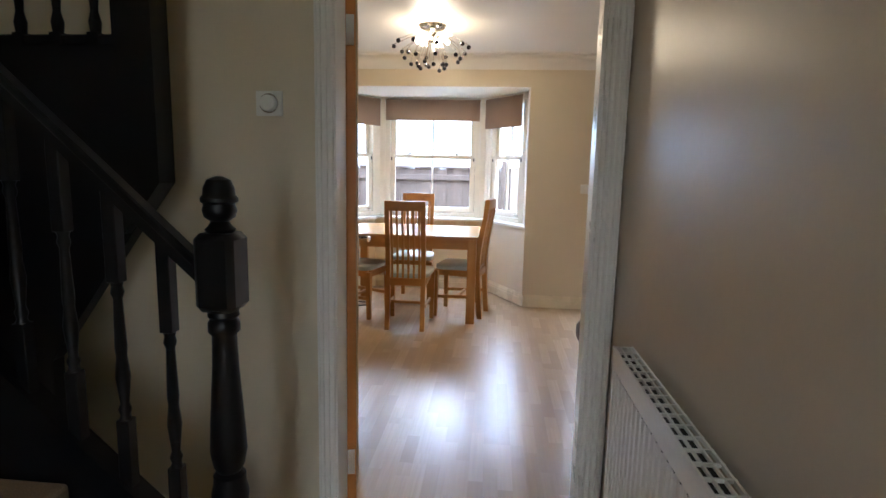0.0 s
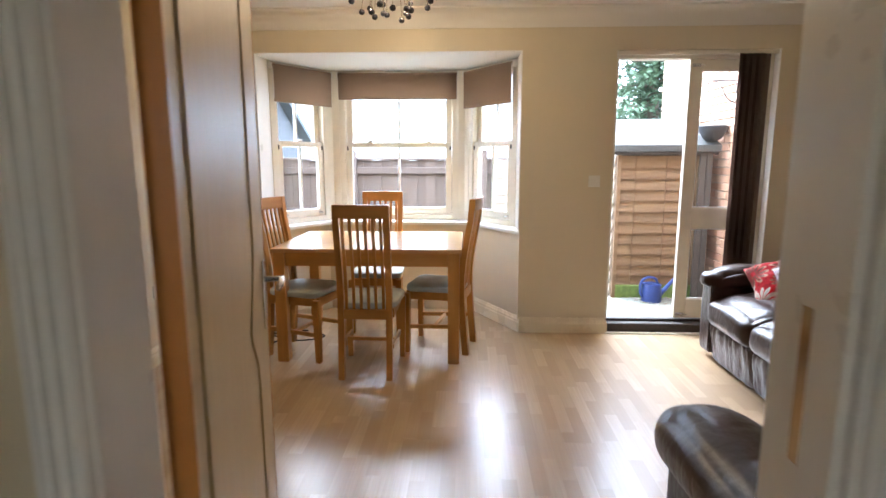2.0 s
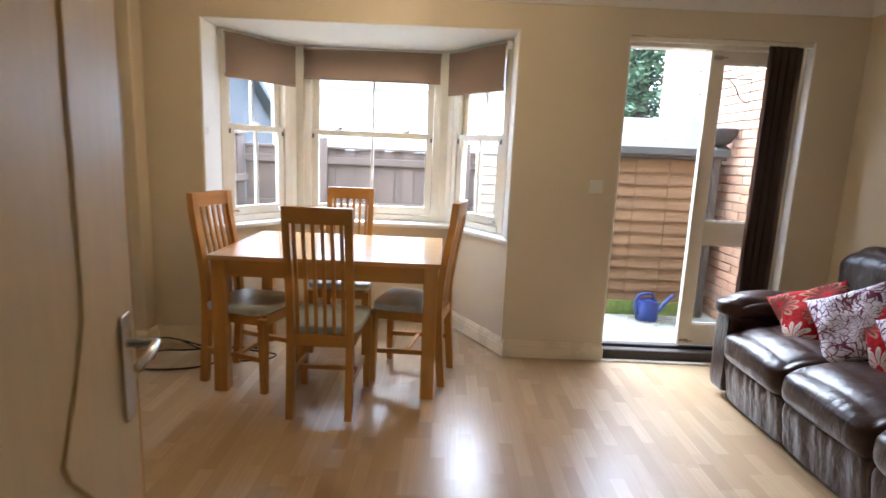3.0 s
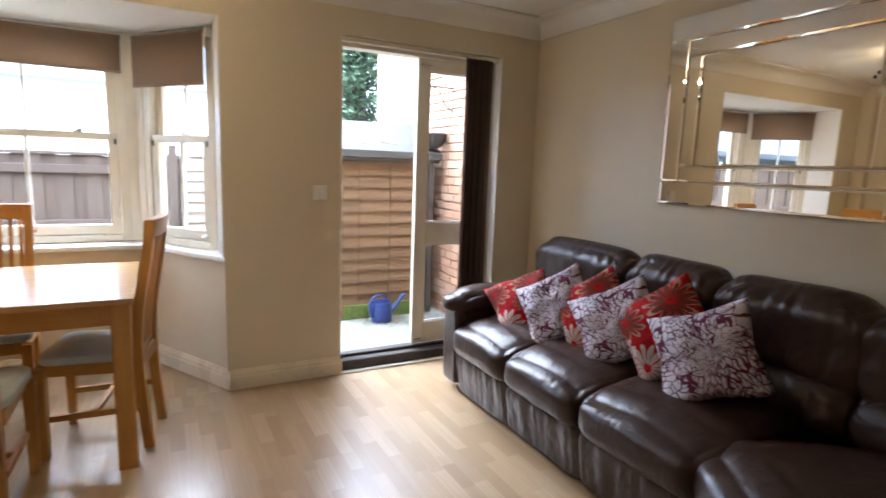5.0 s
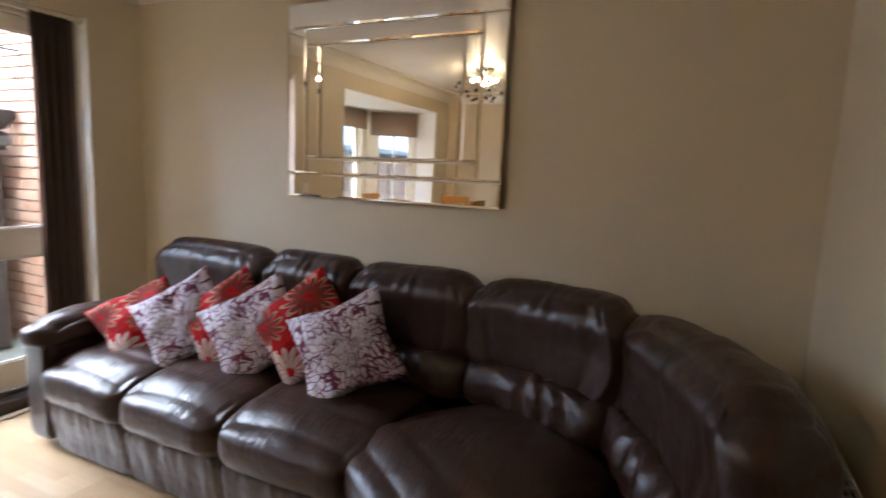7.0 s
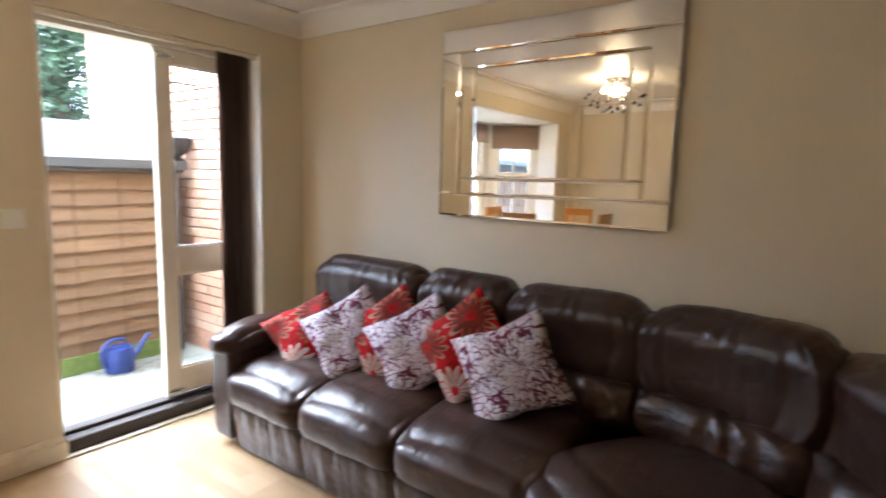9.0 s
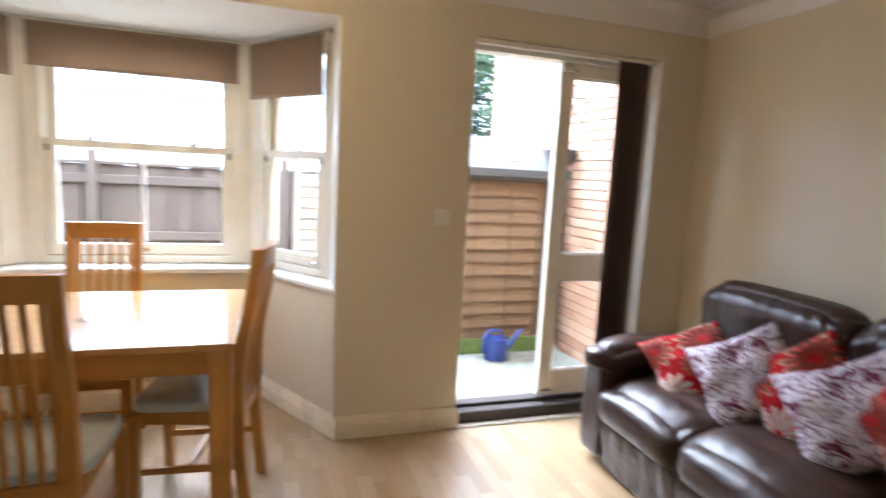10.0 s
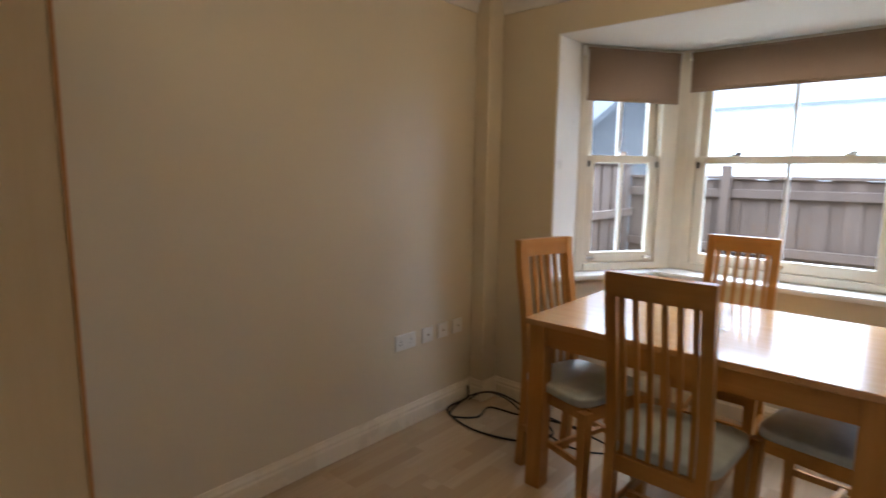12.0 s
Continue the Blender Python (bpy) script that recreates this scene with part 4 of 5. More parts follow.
for i, (y0, y1) in enumerate([(4.325, 4.85), (3.785, 4.325), (3.215, 3.785)]):
    c, h = (y0 + y1) / 2, (y1 - y0) / 2
    pad("footrest_panel", 1.812, c, 0.140, 0.040, h + 0.002, 0.130, 3.1 + i * 7, k=(5, 10), wrinkle=0.0037, stretch=(4, 12, 3), shape=gathered, n=34, fold=0.0022)
    pad("seat_cushion", 2.12, c, 0.350, 0.40, h + 0.006, 0.118, 9.7 + i * 5, k=(3.6, 9), wrinkle=0.0067, stretch=(4, 5, 6), shape=seat, n=40, fold=0.0014)
for i, (y0, y1) in enumerate([(4.175, 4.94), (3.67, 4.175), (3.07, 3.67)]):
    c, h = (y0 + y1) / 2, (y1 - y0) / 2
    pad("back_cushion", 2.475, c, 0.735, 0.112, h + 0.006, 0.200, 21.3 + i * 4, lean=7, k=(2.7, 7), wrinkle=0.0070, stretch=(5, 6, 4), shape=back, n=48, fold=0.0022)
    pad("lumbar_roll", 2.385, c, 0.512, 0.098, h - 0.002, 0.098, 40.1 + i * 3, lean=10, k=(2.4, 7), wrinkle=0.0053, shape=bunched, n=36, fold=0.0028)


bm = bmesh.new()
box(bm, 2.545 - SX, 2.612 - SX, 3.0 - SY, 4.97 - SY, 0.30, 0.86, 0.03)
part("back_frame", bm, HIDE, sofa)


def arm_top(p, q):
    return Vector((q.x, q.y, q.z + 0.02 * (1 - p.y ** 2) - 0.03 * max(0, -p.x) ** 3))


# far arm
pad("arm", 2.14, 4.935, 0.30, 0.355, 0.085, 0.245, 51.0, k=(8, 8), wrinkle=0.0037, fold=0.0008)
pad("arm_pad", 2.10, 4.945, 0.540, 0.370, 0.118, 0.068, 52.0, k=(3.4, 2.6), wrinkle=0.0060, shape=arm_top, fold=0.0016, n=30)
pad("arm_front", 1.800, 4.937, 0.275, 0.030, 0.088, 0.235, 53.0, k=(6, 6), wrinkle=0.003, fold=0.001)
part("piping", tube(bmesh.new(), curve([(1.766 - SX, 4.862 - SY, 0.07), (1.764 - SX, 4.858 - SY, 0.3), (1.764 - SX, 4.868 - SY, 0.5)], 10), 0.006, 6), HIDE, sofa, smooth=True)

# corner wedge: seat, two angled backs with lumbar rolls
pad("corner_seat", 1.985, 2.885, 0.350, 0.385, 0.34, 0.118, 61.0, turn=-38, k=(3.4, 4.5), wrinkle=0.0067, shape=seat, n=40, fold=0.0014)
pad("back_cushion", 2.43, 2.755, 0.735, 0.115, 0.34, 0.202, 66.0, turn=-17, lean=7, k=(2.7, 6), wrinkle=0.0068, stretch=(5, 8, 3), shape=corner_back, n=52, fold=0.0034)
pad("lumbar_roll", 2.335, 2.79, 0.510, 0.100, 0.315, 0.100, 67.0, turn=-17, lean=10, k=(2.4, 6), wrinkle=0.0060, stretch=(5, 9, 4), shape=bunched, n=44, fold=0.0034)
pad("back_cushion", 2.00, 2.235, 0.722, 0.118, 0.47, 0.205, 68.0, turn=-66, lean=7, k=(2.7, 4.5), wrinkle=0.0068, stretch=(5, 7, 3), shape=corner_back, n=52, fold=0.0022)
pad("lumbar_roll", 2.03, 2.350, 0.510, 0.100, 0.34, 0.100, 69.0, turn=-66, lean=10, k=(2.4, 6), wrinkle=0.0060, stretch=(5, 9, 4), shape=bunched, n=44, fold=0.0034)


# short section along the rear wall, ending in the near arm
def side_seat(p, q):
    v = seat(Vector((-p.y, p.x, p.z)), Vector((0, 0, q.z)))
    return Vector((q.x, q.y, v.z))


pad("seat_cushion", 1.29, 2.50, 0.350, 0.335, 0.35, 0.118, 71.0, k=(6, 4), wrinkle=0.0067, shape=side_seat, n=36, fold=0.0014)
pad("footrest_panel", 1.29, 2.785, 0.14, 0.04, 0.325, 0.130, 72.0, turn=-90, k=(5, 10), wrinkle=0.0037, shape=gathered, n=34, fold=0.0022)
pad("back_cushion", 1.20, 2.105, 0.60, 0.095, 0.30, 0.19, 73.0, turn=-90, lean=7, k=(2.9, 6), wrinkle=0.0075, shape=back, n=36)


def near_arm(p, q):
    return Vector((q.x, q.y, q.z + 0.02 * (1 - p.x ** 2) - 0.035 * max(0, p.y) ** 3))


pad("arm", 0.795, 2.43, 0.31, 0.085, 0.345, 0.265, 81.0, k=(8, 8), wrinkle=0.0037, fold=0.0008)
pad("arm_pad", 0.785, 2.45, 0.605, 0.135, 0.355, 0.080, 82.0, k=(2.6, 4.0), wrinkle=0.0067, shape=near_arm, n=34, fold=0.0016)
part("recliner_lever", B(0.702 - SX, 0.714 - SX, 2.52 - SY, 2.60 - SY, 0.30, 0.36, bevel=0.004), BLACK, sofa, "black recliner lever")


# ---- scatter cushions ----
def scatter_cushion(place, normal, spin, size, cloth, label, seed):
    h = size / 2
    bm = bmesh.new()
    n = 24
    rows = {}
    for s in (1, -1):
        for i in range(n + 1):
            for j in range(n + 1):
                u, v = 2 * i / n - 1, 2 * j / n - 1
                edge = i in (0, n) or j in (0, n)
                if s < 0 and edge:
                    rows[s, i, j] = rows[1, i, j]
                    continue
                fat = (max(0, 1 - u ** 2) * max(0, 1 - v ** 2)) ** 0.42 * 0.062
                pull = 1 - 0.13 * (1 - abs(u * v)) * max(abs(u), abs(v)) ** 3
                w = noise.noise(Vector((u * 1.7 + seed, v * 1.7, s * 3))) * 0.024 * (0.5 if edge else 1)
                w += (0.5 - abs(noise.noise(Vector((u * 3.1 + v + seed, v * 3.1 - u, s * 5))))) * 0.012 * (0.0 if edge else 1)
                rows[s, i, j] = bm.verts.new((u * h * pull, v * h * pull, s * (fat + w)))
        for i in range(n):
            for j in range(n):
                q = [rows[s, i, j], rows[s, i + 1, j], rows[s, i + 1, j + 1], rows[s, i, j + 1]]
                bm.faces.new(q if s > 0 else q[::-1]).smooth = True
    ob = part("scatter_cushion", bm, cloth, None, label)
    z = Vector(normal).normalized()
    y = (Vector((0, 0, 1)) - z * z.z).normalized()
    x = y.cross(z)
    m = Matrix((x, y, z)).transposed().to_4x4()
    ob.matrix_world = Matrix.Translation(place) @ m @ Matrix.Rotation(radians(spin), 4, "Z")
    return tagged(ob, category="cushion", group="scatter cushions on the sofa")


RED_L, VEIN_L = "red flowered scatter cushion leaning on the leather sofa", "pale cushion with plum vein pattern on the leather sofa"
scatter_cushion((2.120, 3.495, 0.645), (-0.84, -0.30, 0.54), 26, 0.392, VEINCLOTH, "large pale cushion with plum veins at the front of the row", 1.0)
scatter_cushion((2.190, 3.745, 0.665), (-0.80, -0.35, 0.52), 40, 0.401, REDCLOTH, RED_L, 2.0)
scatter_cushion((2.120, 3.965, 0.635), (-0.82, -0.36, 0.50), 32, 0.392, VEINCLOTH, VEIN_L, 3.0)
scatter_cushion((2.170, 4.175, 0.635), (-0.80, -0.40, 0.52), 36, 0.382, REDCLOTH, RED_L, 4.0)
scatter_cushion((2.090, 4.365, 0.620), (-0.80, -0.40, 0.50), 34, 0.382, VEINCLOTH, VEIN_L, 5.0)
scatter_cushion((2.090, 4.645, 0.575), (-0.60, -0.46, 0.78), 34, 0.382, REDCLOTH, "red flowered scatter cushion against the sofa arm", 6.0)

# ---- wall mirror ----
MY0, MY1, MZ0, MZ1 = 3.074, 4.240, 1.187, 2.122
mir = thing("wall_mirror", "large rectangular mirror with silver glass border above the sofa", "mirror")
part("backing", B(RIGHT - 0.024, RIGHT - 0.001, MY0 + 0.012, MY1 - 0.012, MZ0 + 0.012, MZ1 - 0.012), BLACK, mir)


def mirror_piece(name, y0, y1, z0, z1, depth, bev=0.010):
    bm = bmesh.new()
    x = RIGHT - 0.024
    lo = [bm.verts.new((x, a, b)) for a, b in ((y0, z0), (y1, z0), (y1, z1), (y0, z1))]
    mid = [bm.verts.new((x - depth + 0.003, a, b)) for a, b in ((y0, z0), (y1, z0), (y1, z1), (y0, z1))]
    hi = [bm.verts.new((x - depth, a, b)) for a, b in ((y0 + bev, z0 + bev), (y1 - bev, z0 + bev), (y1 - bev, z1 - bev), (y0 + bev, z1 - bev))]
    for r, s in ((lo, mid), (mid, hi)):
        for k in range(4):
            bm.faces.new((r[k], r[(k + 1) % 4], s[(k + 1) % 4], s[k]))
    bm.faces.new(hi)
    bm.faces.new(lo[::-1])
    bmesh.ops.recalc_face_normals(bm, faces=bm.faces[:])
    return part(name, bm, MIRROR, mir)


O, I = 0.115, 0.080
g = 0.0012
mirror_piece("outer_strip", MY0, MY1, MZ1 - O, MZ1, 0.014)
mirror_piece("outer_strip", MY0, MY1, MZ0, MZ0 + O, 0.014)
mirror_piece("outer_strip", MY0, MY0 + O, MZ0 + O + g, MZ1 - O - g, 0.014)
mirror_piece("outer_strip", MY1 - O, MY1, MZ0 + O + g, MZ1 - O - g, 0.014)
a, b, c, d = MY0 + O + g, MY1 - O - g, MZ0 + O + g, MZ1 - O - g
mirror_piece("inner_strip", a, b, d - I, d, 0.010)
mirror_piece("inner_strip", a, b, c, c + I, 0.010)
mirror_piece("inner_strip", a, a + I, c + I + g, d - I - g, 0.010)
mirror_piece("inner_strip", b - I, b, c + I + g, d - I - g, 0.010)
mirror_piece("mirror_pane", a + I + g, b - I - g, c + I + g, d - I - g, 0.006)


# ---- radiators ----
def radiator(m, length, height, depth, label):
    """Panel radiator along local x, its face toward local -y; the back is at y = 0."""
    rad = thing("radiator", label, "radiator", m)
    bm = bmesh.new()
    n = int(length / 0.033)
    pts = []
    w = length / n
    for i in range(n):
        x = i * w
        pts += [(x, 0), (x + 0.2 * w, 0.006), (x + 0.62 * w, 0.006), (x + 0.8 * w, 0)]
    pts.append((length, 0))
    lo = [bm.verts.new((x, -depth - y, 0.045)) for x, y in pts]
    hi = [bm.verts.new((x, -depth - y, height - 0.055)) for x, y in pts]
    for i in range(len(pts) - 1):
        bm.faces.new((lo[i], lo[i + 1], hi[i + 1], hi[i]))
    box(bm, 0, length, -depth - 0.006, -depth + 0.002, height - 0.055, height - 0.004, 0.003)
    box(bm, 0, length, -depth - 0.006, -depth + 0.012, 0, 0.045, 0.004)
    bm.normal_update()
    part("front_panel", bm, RADIATOR, rad)
    part("back_panel", B(0, length, -0.029, -0.022, 0, height - 0.016, bevel=0.003), RADIATOR, rad)
    # solid block just under the grille, painted near black as its inner shade
    part("shaded_convector", B(0.006, length - 0.006, -depth + 0.004, -0.0295, 0.03, height - 0.012), HOLE_SHADE, rad)
    bm = bmesh.new()
    y0, y1 = -depth - 0.006, -0.022
    for y in (y0, y1 - 0.006):
        box(bm, -0.004, length + 0.004, y, y + 0.004, height - 0.006, height + 0.002)
    for k in (1, 2):
        y = y0 + (y1 - y0) * k / 3
        box(bm, 0, length, y - 0.0014, y + 0.0014, height - 0.006, height + 0.001)
    steps = int(length / 0.042)
    for i in range(steps + 1):
        x = length * i / steps
        box(bm, x - 0.0022, x + 0.0022, y0, y1, height - 0.005, height + 0.001)
    part("top_grille", bm, RADIATOR, rad)
    for x in (-0.004, length):
        part("side_panel", B(x, x + 0.004, -depth - 0.004, -0.02, 0.01, height - 0.004), RADIATOR, rad)
    for x in (0.12, length - 0.12):
        part("bracket", B(x - 0.015, x + 0.015, -0.024, 0.001, 0.06, height - 0.08), RADIATOR, rad)
    for x in (0.035, length - 0.035):
        base = m.translation.z
        part("pipe", tube(bmesh.new(), [(x, -depth / 2, 0.02), (x, -depth / 2, -base + 0.001)], 0.0075, 8), CHROME, rad)
    return rad


radiator(pose(HALL_X, 1.568, 0.274, 0, 0, -90), 1.1, 0.605, 0.068, "white double panel radiator on the hall wall")
radiator(pose(2.34, REAR_R, 0.09, 0, 0, 180), 1.0, 0.60, 0.085, "white panel radiator behind the corner sofa")

# ---- chandelier ----
CX, CY = -0.235, 4.31
cha = thing("ceiling_light", "lit chrome spray chandelier with smoked crystal balls", "chandelier", pose(CX, CY, TOPZ))
part("ceiling_plate", lathe(bmesh.new(), [(0.10, 0.0), (0.105, -0.012), (0.09, -0.03), (0.03, -0.034)][::-1], 28), STEEL, cha, smooth=40)
part("stem", lathe(bmesh.new(), [(0.05, -0.12), (0.055, -0.10), (0.03, -0.07), (0.02, -0.03)], 18), STEEL, cha, smooth=40)
rng = random.Random(7)
for i in range(30):
    a = 2 * math.pi * i / 30 * 3.0 + rng.uniform(-0.12, 0.12)
    tier = i % 3
    R = (0.29, 0.215, 0.11)[tier] * rng.uniform(0.9, 1.06)
    drop = (-0.165, -0.235, -0.285)[tier] + rng.uniform(-0.02, 0.02)
    c, s = math.cos(a), math.sin(a)
    pts = curve([(0.03 * c, 0.03 * s, -0.10), (R * 0.5 * c, R * 0.5 * s, -0.085 - 0.02 * tier), (R * 0.9 * c, R * 0.9 * s, (drop - 0.11) / 2), (R * c, R * s, drop + 0.012)], 12)
    arm = part("arm", tube(bmesh.new(), pts, 0.0026, 6), STEEL, cha, smooth=True)
    bm = bmesh.new()
    bmesh.ops.create_icosphere(bm, subdivisions=2, radius=0.0165, matrix=Matrix.Translation((R * c, R * s, drop - 0.006)))
    part("crystal_ball", bm, SMOKED, arm, "smoked faceted crystal ball")
for i in range(6):
    a = 2 * math.pi * i / 6 + 0.3
    c, s = math.cos(a), math.sin(a)
    hold = part("lamp_holder", tube(bmesh.new(), [(0.03 * c, 0.03 * s, -0.10), (0.10 * c, 0.10 * s, -0.115)], 0.007, 8), STEEL, cha, smooth=True)
    bm = bmesh.new()
    bmesh.ops.create_uvsphere(bm, u_segments=12, v_segments=8, radius=0.014, matrix=Matrix.Translation((0.112 * c, 0.112 * s, -0.118)) @ Matrix.Diagonal((1, 1, 1.3, 1)))
    part("bulb", bm, BULB, hold, "glowing warm bulb", smooth=True)
lamp = new("chandelier_lamp", bpy.data.lights.new("chandelier_lamp", "POINT"))
lamp.data.energy, lamp.data.color, lamp.data.shadow_soft_size = 1.7, (1.0, 0.66, 0.34), 0.02
lamp.location = (CX, CY, TOPZ - 0.15)


# ---- small wall fittings ----
def plate(name, m, w, h, label, category, extra=None):
    """A wall plate: local x across, z up, face toward -y."""
    ob = thing(name, label, category, m)
    part("face_plate", B(-w / 2, w / 2, -0.009, 0.0, -h / 2, h / 2, bevel=0.003, seg=2), PLASTIC, ob)
    if extra:
        extra(ob)
    return ob


def rocker(ob):
    part("rocker", B(-0.006, 0.006, -0.013, -0.008, -0.012, 0.012, bevel=0.002), PLASTIC, ob)


def double_socket(ob):
    for x in (-0.036, 0.036):
        # dark slips on the plate, painted as the shade in its holes
        so = part("socket_holes", B(x - 0.011, x - 0.007, -0.0096, -0.0085, -0.014, -0.008), HOLE_SHADE, ob)
        part("socket_holes", B(x + 0.007, x + 0.011, -0.0096, -0.0085, -0.014, -0.008), HOLE_SHADE, ob)
        part("socket_holes", B(x - 0.002, x + 0.002, -0.0096, -0.0085, 0.002, 0.010), HOLE_SHADE, ob)
        part("rocker", B(x - 0.006, x + 0.006, -0.012, -0.008, 0.020, 0.034, bevel=0.002), PLASTIC, ob)


def jack(ob):
    part("jack", lathe(bmesh.new(), [(0.006, 0.0), (0.006, 0.004)], 10), CHROME, ob).matrix_basis = pose(0, -0.008, 0, 90, 0, 0)


def dial(ob):
    d = part("dial", lathe(bmesh.new(), [(0.026, 0), (0.026, 0.014), (0.023, 0.019), (0.01, 0.020)], 28), PLASTIC, ob, smooth=40)
    d.matrix_basis = pose(0, -0.008, 0, 90, 0, 0)
    part("dial_ring", lathe(bmesh.new(), [(0.031, 0), (0.031, 0.003)], 28), CHROME, ob).matrix_basis = pose(0, -0.008, 0, 90, 0, 0)


plate("light_switch", pose(1.10, BACK, 1.157), 0.085, 0.085, "white single light switch beside the patio door", "light switch", rocker)
plate("thermostat", pose(-0.468, HALL_FACE, 1.512), 0.088, 0.078, "white dial thermostat on the hall wall", "thermostat", dial)
for y, w, f, lab in ((4.717, 0.147, double_socket, "white double power socket low on the wall"), (4.885, 0.085, jack, "white aerial socket plate low on the wall"),
                     (5.01, 0.085, jack, "white aerial socket plate low on the wall"), (5.135, 0.085, jack, "white phone socket plate near the corner")):
    plate("wall_socket", pose(LEFT, y, 0.475, 0, 0, 90), w, 0.085, lab, "socket", f)

# cable coil
pts = curve([(-1.80, 5.20, 0.10), (-1.79, 5.18, 0.03), (-1.80, 5.02, 0.008), (-1.55, 4.93, 0.008), (-1.28, 5.00, 0.008), (-1.20, 5.17, 0.012), (-1.38, 5.27, 0.03), (-1.62, 5.28, 0.075), (-1.76, 5.22, 0.05),
             (-1.79, 5.08, 0.012), (-1.72, 4.96, 0.016), (-1.60, 5.04, 0.020), (-1.62, 5.18, 0.024), (-1.45, 5.20, 0.03), (-1.28, 5.26, 0.03), (-1.05, 5.33, 0.012)], 110)
cab = part("cable", tube(bmesh.new(), pts, 0.0055, 7), CABLE, None, "loose coil of black cable on the floor by the skirting", smooth=True)
tagged(cab, category="cable")
pts = curve([(-1.79, 5.20, 0.012), (-1.70, 5.24, 0.075), (-1.52, 5.20, 0.10), (-1.35, 5.17, 0.05), (-1.12, 5.12, 0.008), (-0.95, 5.15, 0.007), (-0.90, 5.24, 0.007), (-1.05, 5.29, 0.007), (-1.30, 5.31, 0.02)], 70)
cab = part("cable", tube(bmesh.new(), pts, 0.0045, 7), CABLE, None, "thin black cable trailing under the chair", smooth=True)
tagged(cab, category="cable")

# small glass on the table
gl = thing("drinking_glass", "small clear drinking glass on the dining table", "glass", pose(-0.42, 5.05, TZ))
ob = part("tumbler", lathe(bmesh.new(), [(0.024, 0.0), (0.030, 0.09), (0.0285, 0.09), (0.022, 0.008)], 20), GLASS, gl, smooth=40)

# ---- staircase in the hall ----
st = thing("staircase", "black stained staircase with turned spindles and tan carpet", "staircase", pose(-0.36, 1.372, 0))


def turned(bm, x, y, prof):
    lathe(bm, prof, 16, (x, y, 0))


bm = bmesh.new()
box(bm, -0.047, 0.047, -0.047, 0.047, 0.985, 1.165, 0.014)
lathe(bm, [(0.03, 1.165), (0.034, 1.172), (0.026, 1.18), (0.020, 1.19), (0.034, 1.20), (0.038, 1.215), (0.034, 1.23), (0.041, 1.235), (0.041, 1.243), (0.035, 1.25), (0.034, 1.265), (0.026, 1.283), (0.008, 1.291)], 18)
lathe(bm, [(0.040, 0.99), (0.034, 0.982), (0.036, 0.972), (0.030, 0.965), (0.036, 0.955), (0.036, 0.935), (0.028, 0.925), (0.030, 0.85), (0.040, 0.70), (0.043, 0.64), (0.036, 0.60), (0.028, 0.585), (0.038, 0.575), (0.038, 0.555), (0.044, 0.53), (0.040, 0.47), (0.045, 0.44)][::-1], 18)
box(bm, -0.045, 0.045, -0.045, 0.045, 0.0, 0.44, 0.005)
part("newel_post", bm, BLACK, st, "black turned newel post with acorn finial", smooth=40)
RISE, GO = 0.178, 0.19
slope = RISE / GO
for i in range(12):
    x = -0.135 - 0.125 * i
    lift = 0.10 + slope * (-x) * 0.98
    bm = bmesh.new()
    zb, zt = lift + 0.22, lift + 0.92
    s = 0.016
    box(bm, x - s, x + s, -s, s, zb - 0.06, zb + 0.14, 0.002)
    box(bm, x - s, x + s, -s, s, zt - 0.22, zt + 0.0, 0.002)
    lathe(bm, [(0.015, zb + 0.14), (0.011, zb + 0.15), (0.015, zb + 0.165), (0.010, zb + 0.18), (0.017, zb + 0.25), (0.012, zb + 0.30), (0.014, zb + 0.32), (0.010, zt - 0.26), (0.015, zt - 0.245), (0.012, zt - 0.23), (0.015, zt - 0.22)], 10, (x, 0, 0))
    part("spindle", bm, BLACK, st, smooth=40)


def sloped(x0, x1, lo, hi, y0, y1):
    z = lambda x: 0.10 + slope * (-x) * 0.98
    return prism(bmesh.new(), [(x0, z(x0) + lo), (x1, z(x1) + lo), (x1, z(x1) + hi), (x0, z(x0) + hi)], y0, y1, "y")


rail = sloped(-0.03, -1.35, 0.90, 0.96, -0.03, 0.03)
bmesh.ops.bevel(rail, geom=rail.edges[:], offset=0.014, segments=3, affect="EDGES")
part("handrail", rail, BLACK, st, "black moulded handrail", smooth=40)
part("string_board", sloped(-0.03, -1.35, -0.08, 0.17, -0.022, 0.022), BLACK, st)
part("base_rail", sloped(-0.03, -1.35, 0.17, 0.20, -0.03, 0.03), BLACK, st)
for i in range(7):
    x = -0.02 - GO * i
    part("tread", B(x - GO - 0.02, x, -0.86, -0.024, 0.0 if i < 1 else RISE * i, RISE * (i + 1), bevel=0.012, seg=2), CARPET, st, "tan carpeted tread")
# the upper flight's dark string and end panel, with spindles above it
UY = 1.70
upper = thing("upper_staircase", "black stained underside and spindles of the flight above", "staircase", pose(-0.695, UY, 1.26))
# string raised so its black stands in for shade in the gaps
part("string_board", prism(bmesh.new(), [(-0.115, 0.0), (-0.115, 0.385), (-1.05, 0.385), (-1.05, -1.26), (-0.425, -1.26), (-0.402, -0.562), (-0.085, -0.115)], 0.0, 0.045, "y"), BLACK, upper)
part("newel_post", prism(bmesh.new(), [(0.0, 0.0), (0.0, 1.3), (-0.115, 1.3), (-0.115, -0.15), (-0.09, -0.12)], -0.03, 0.05, "y"), BLACK, upper)
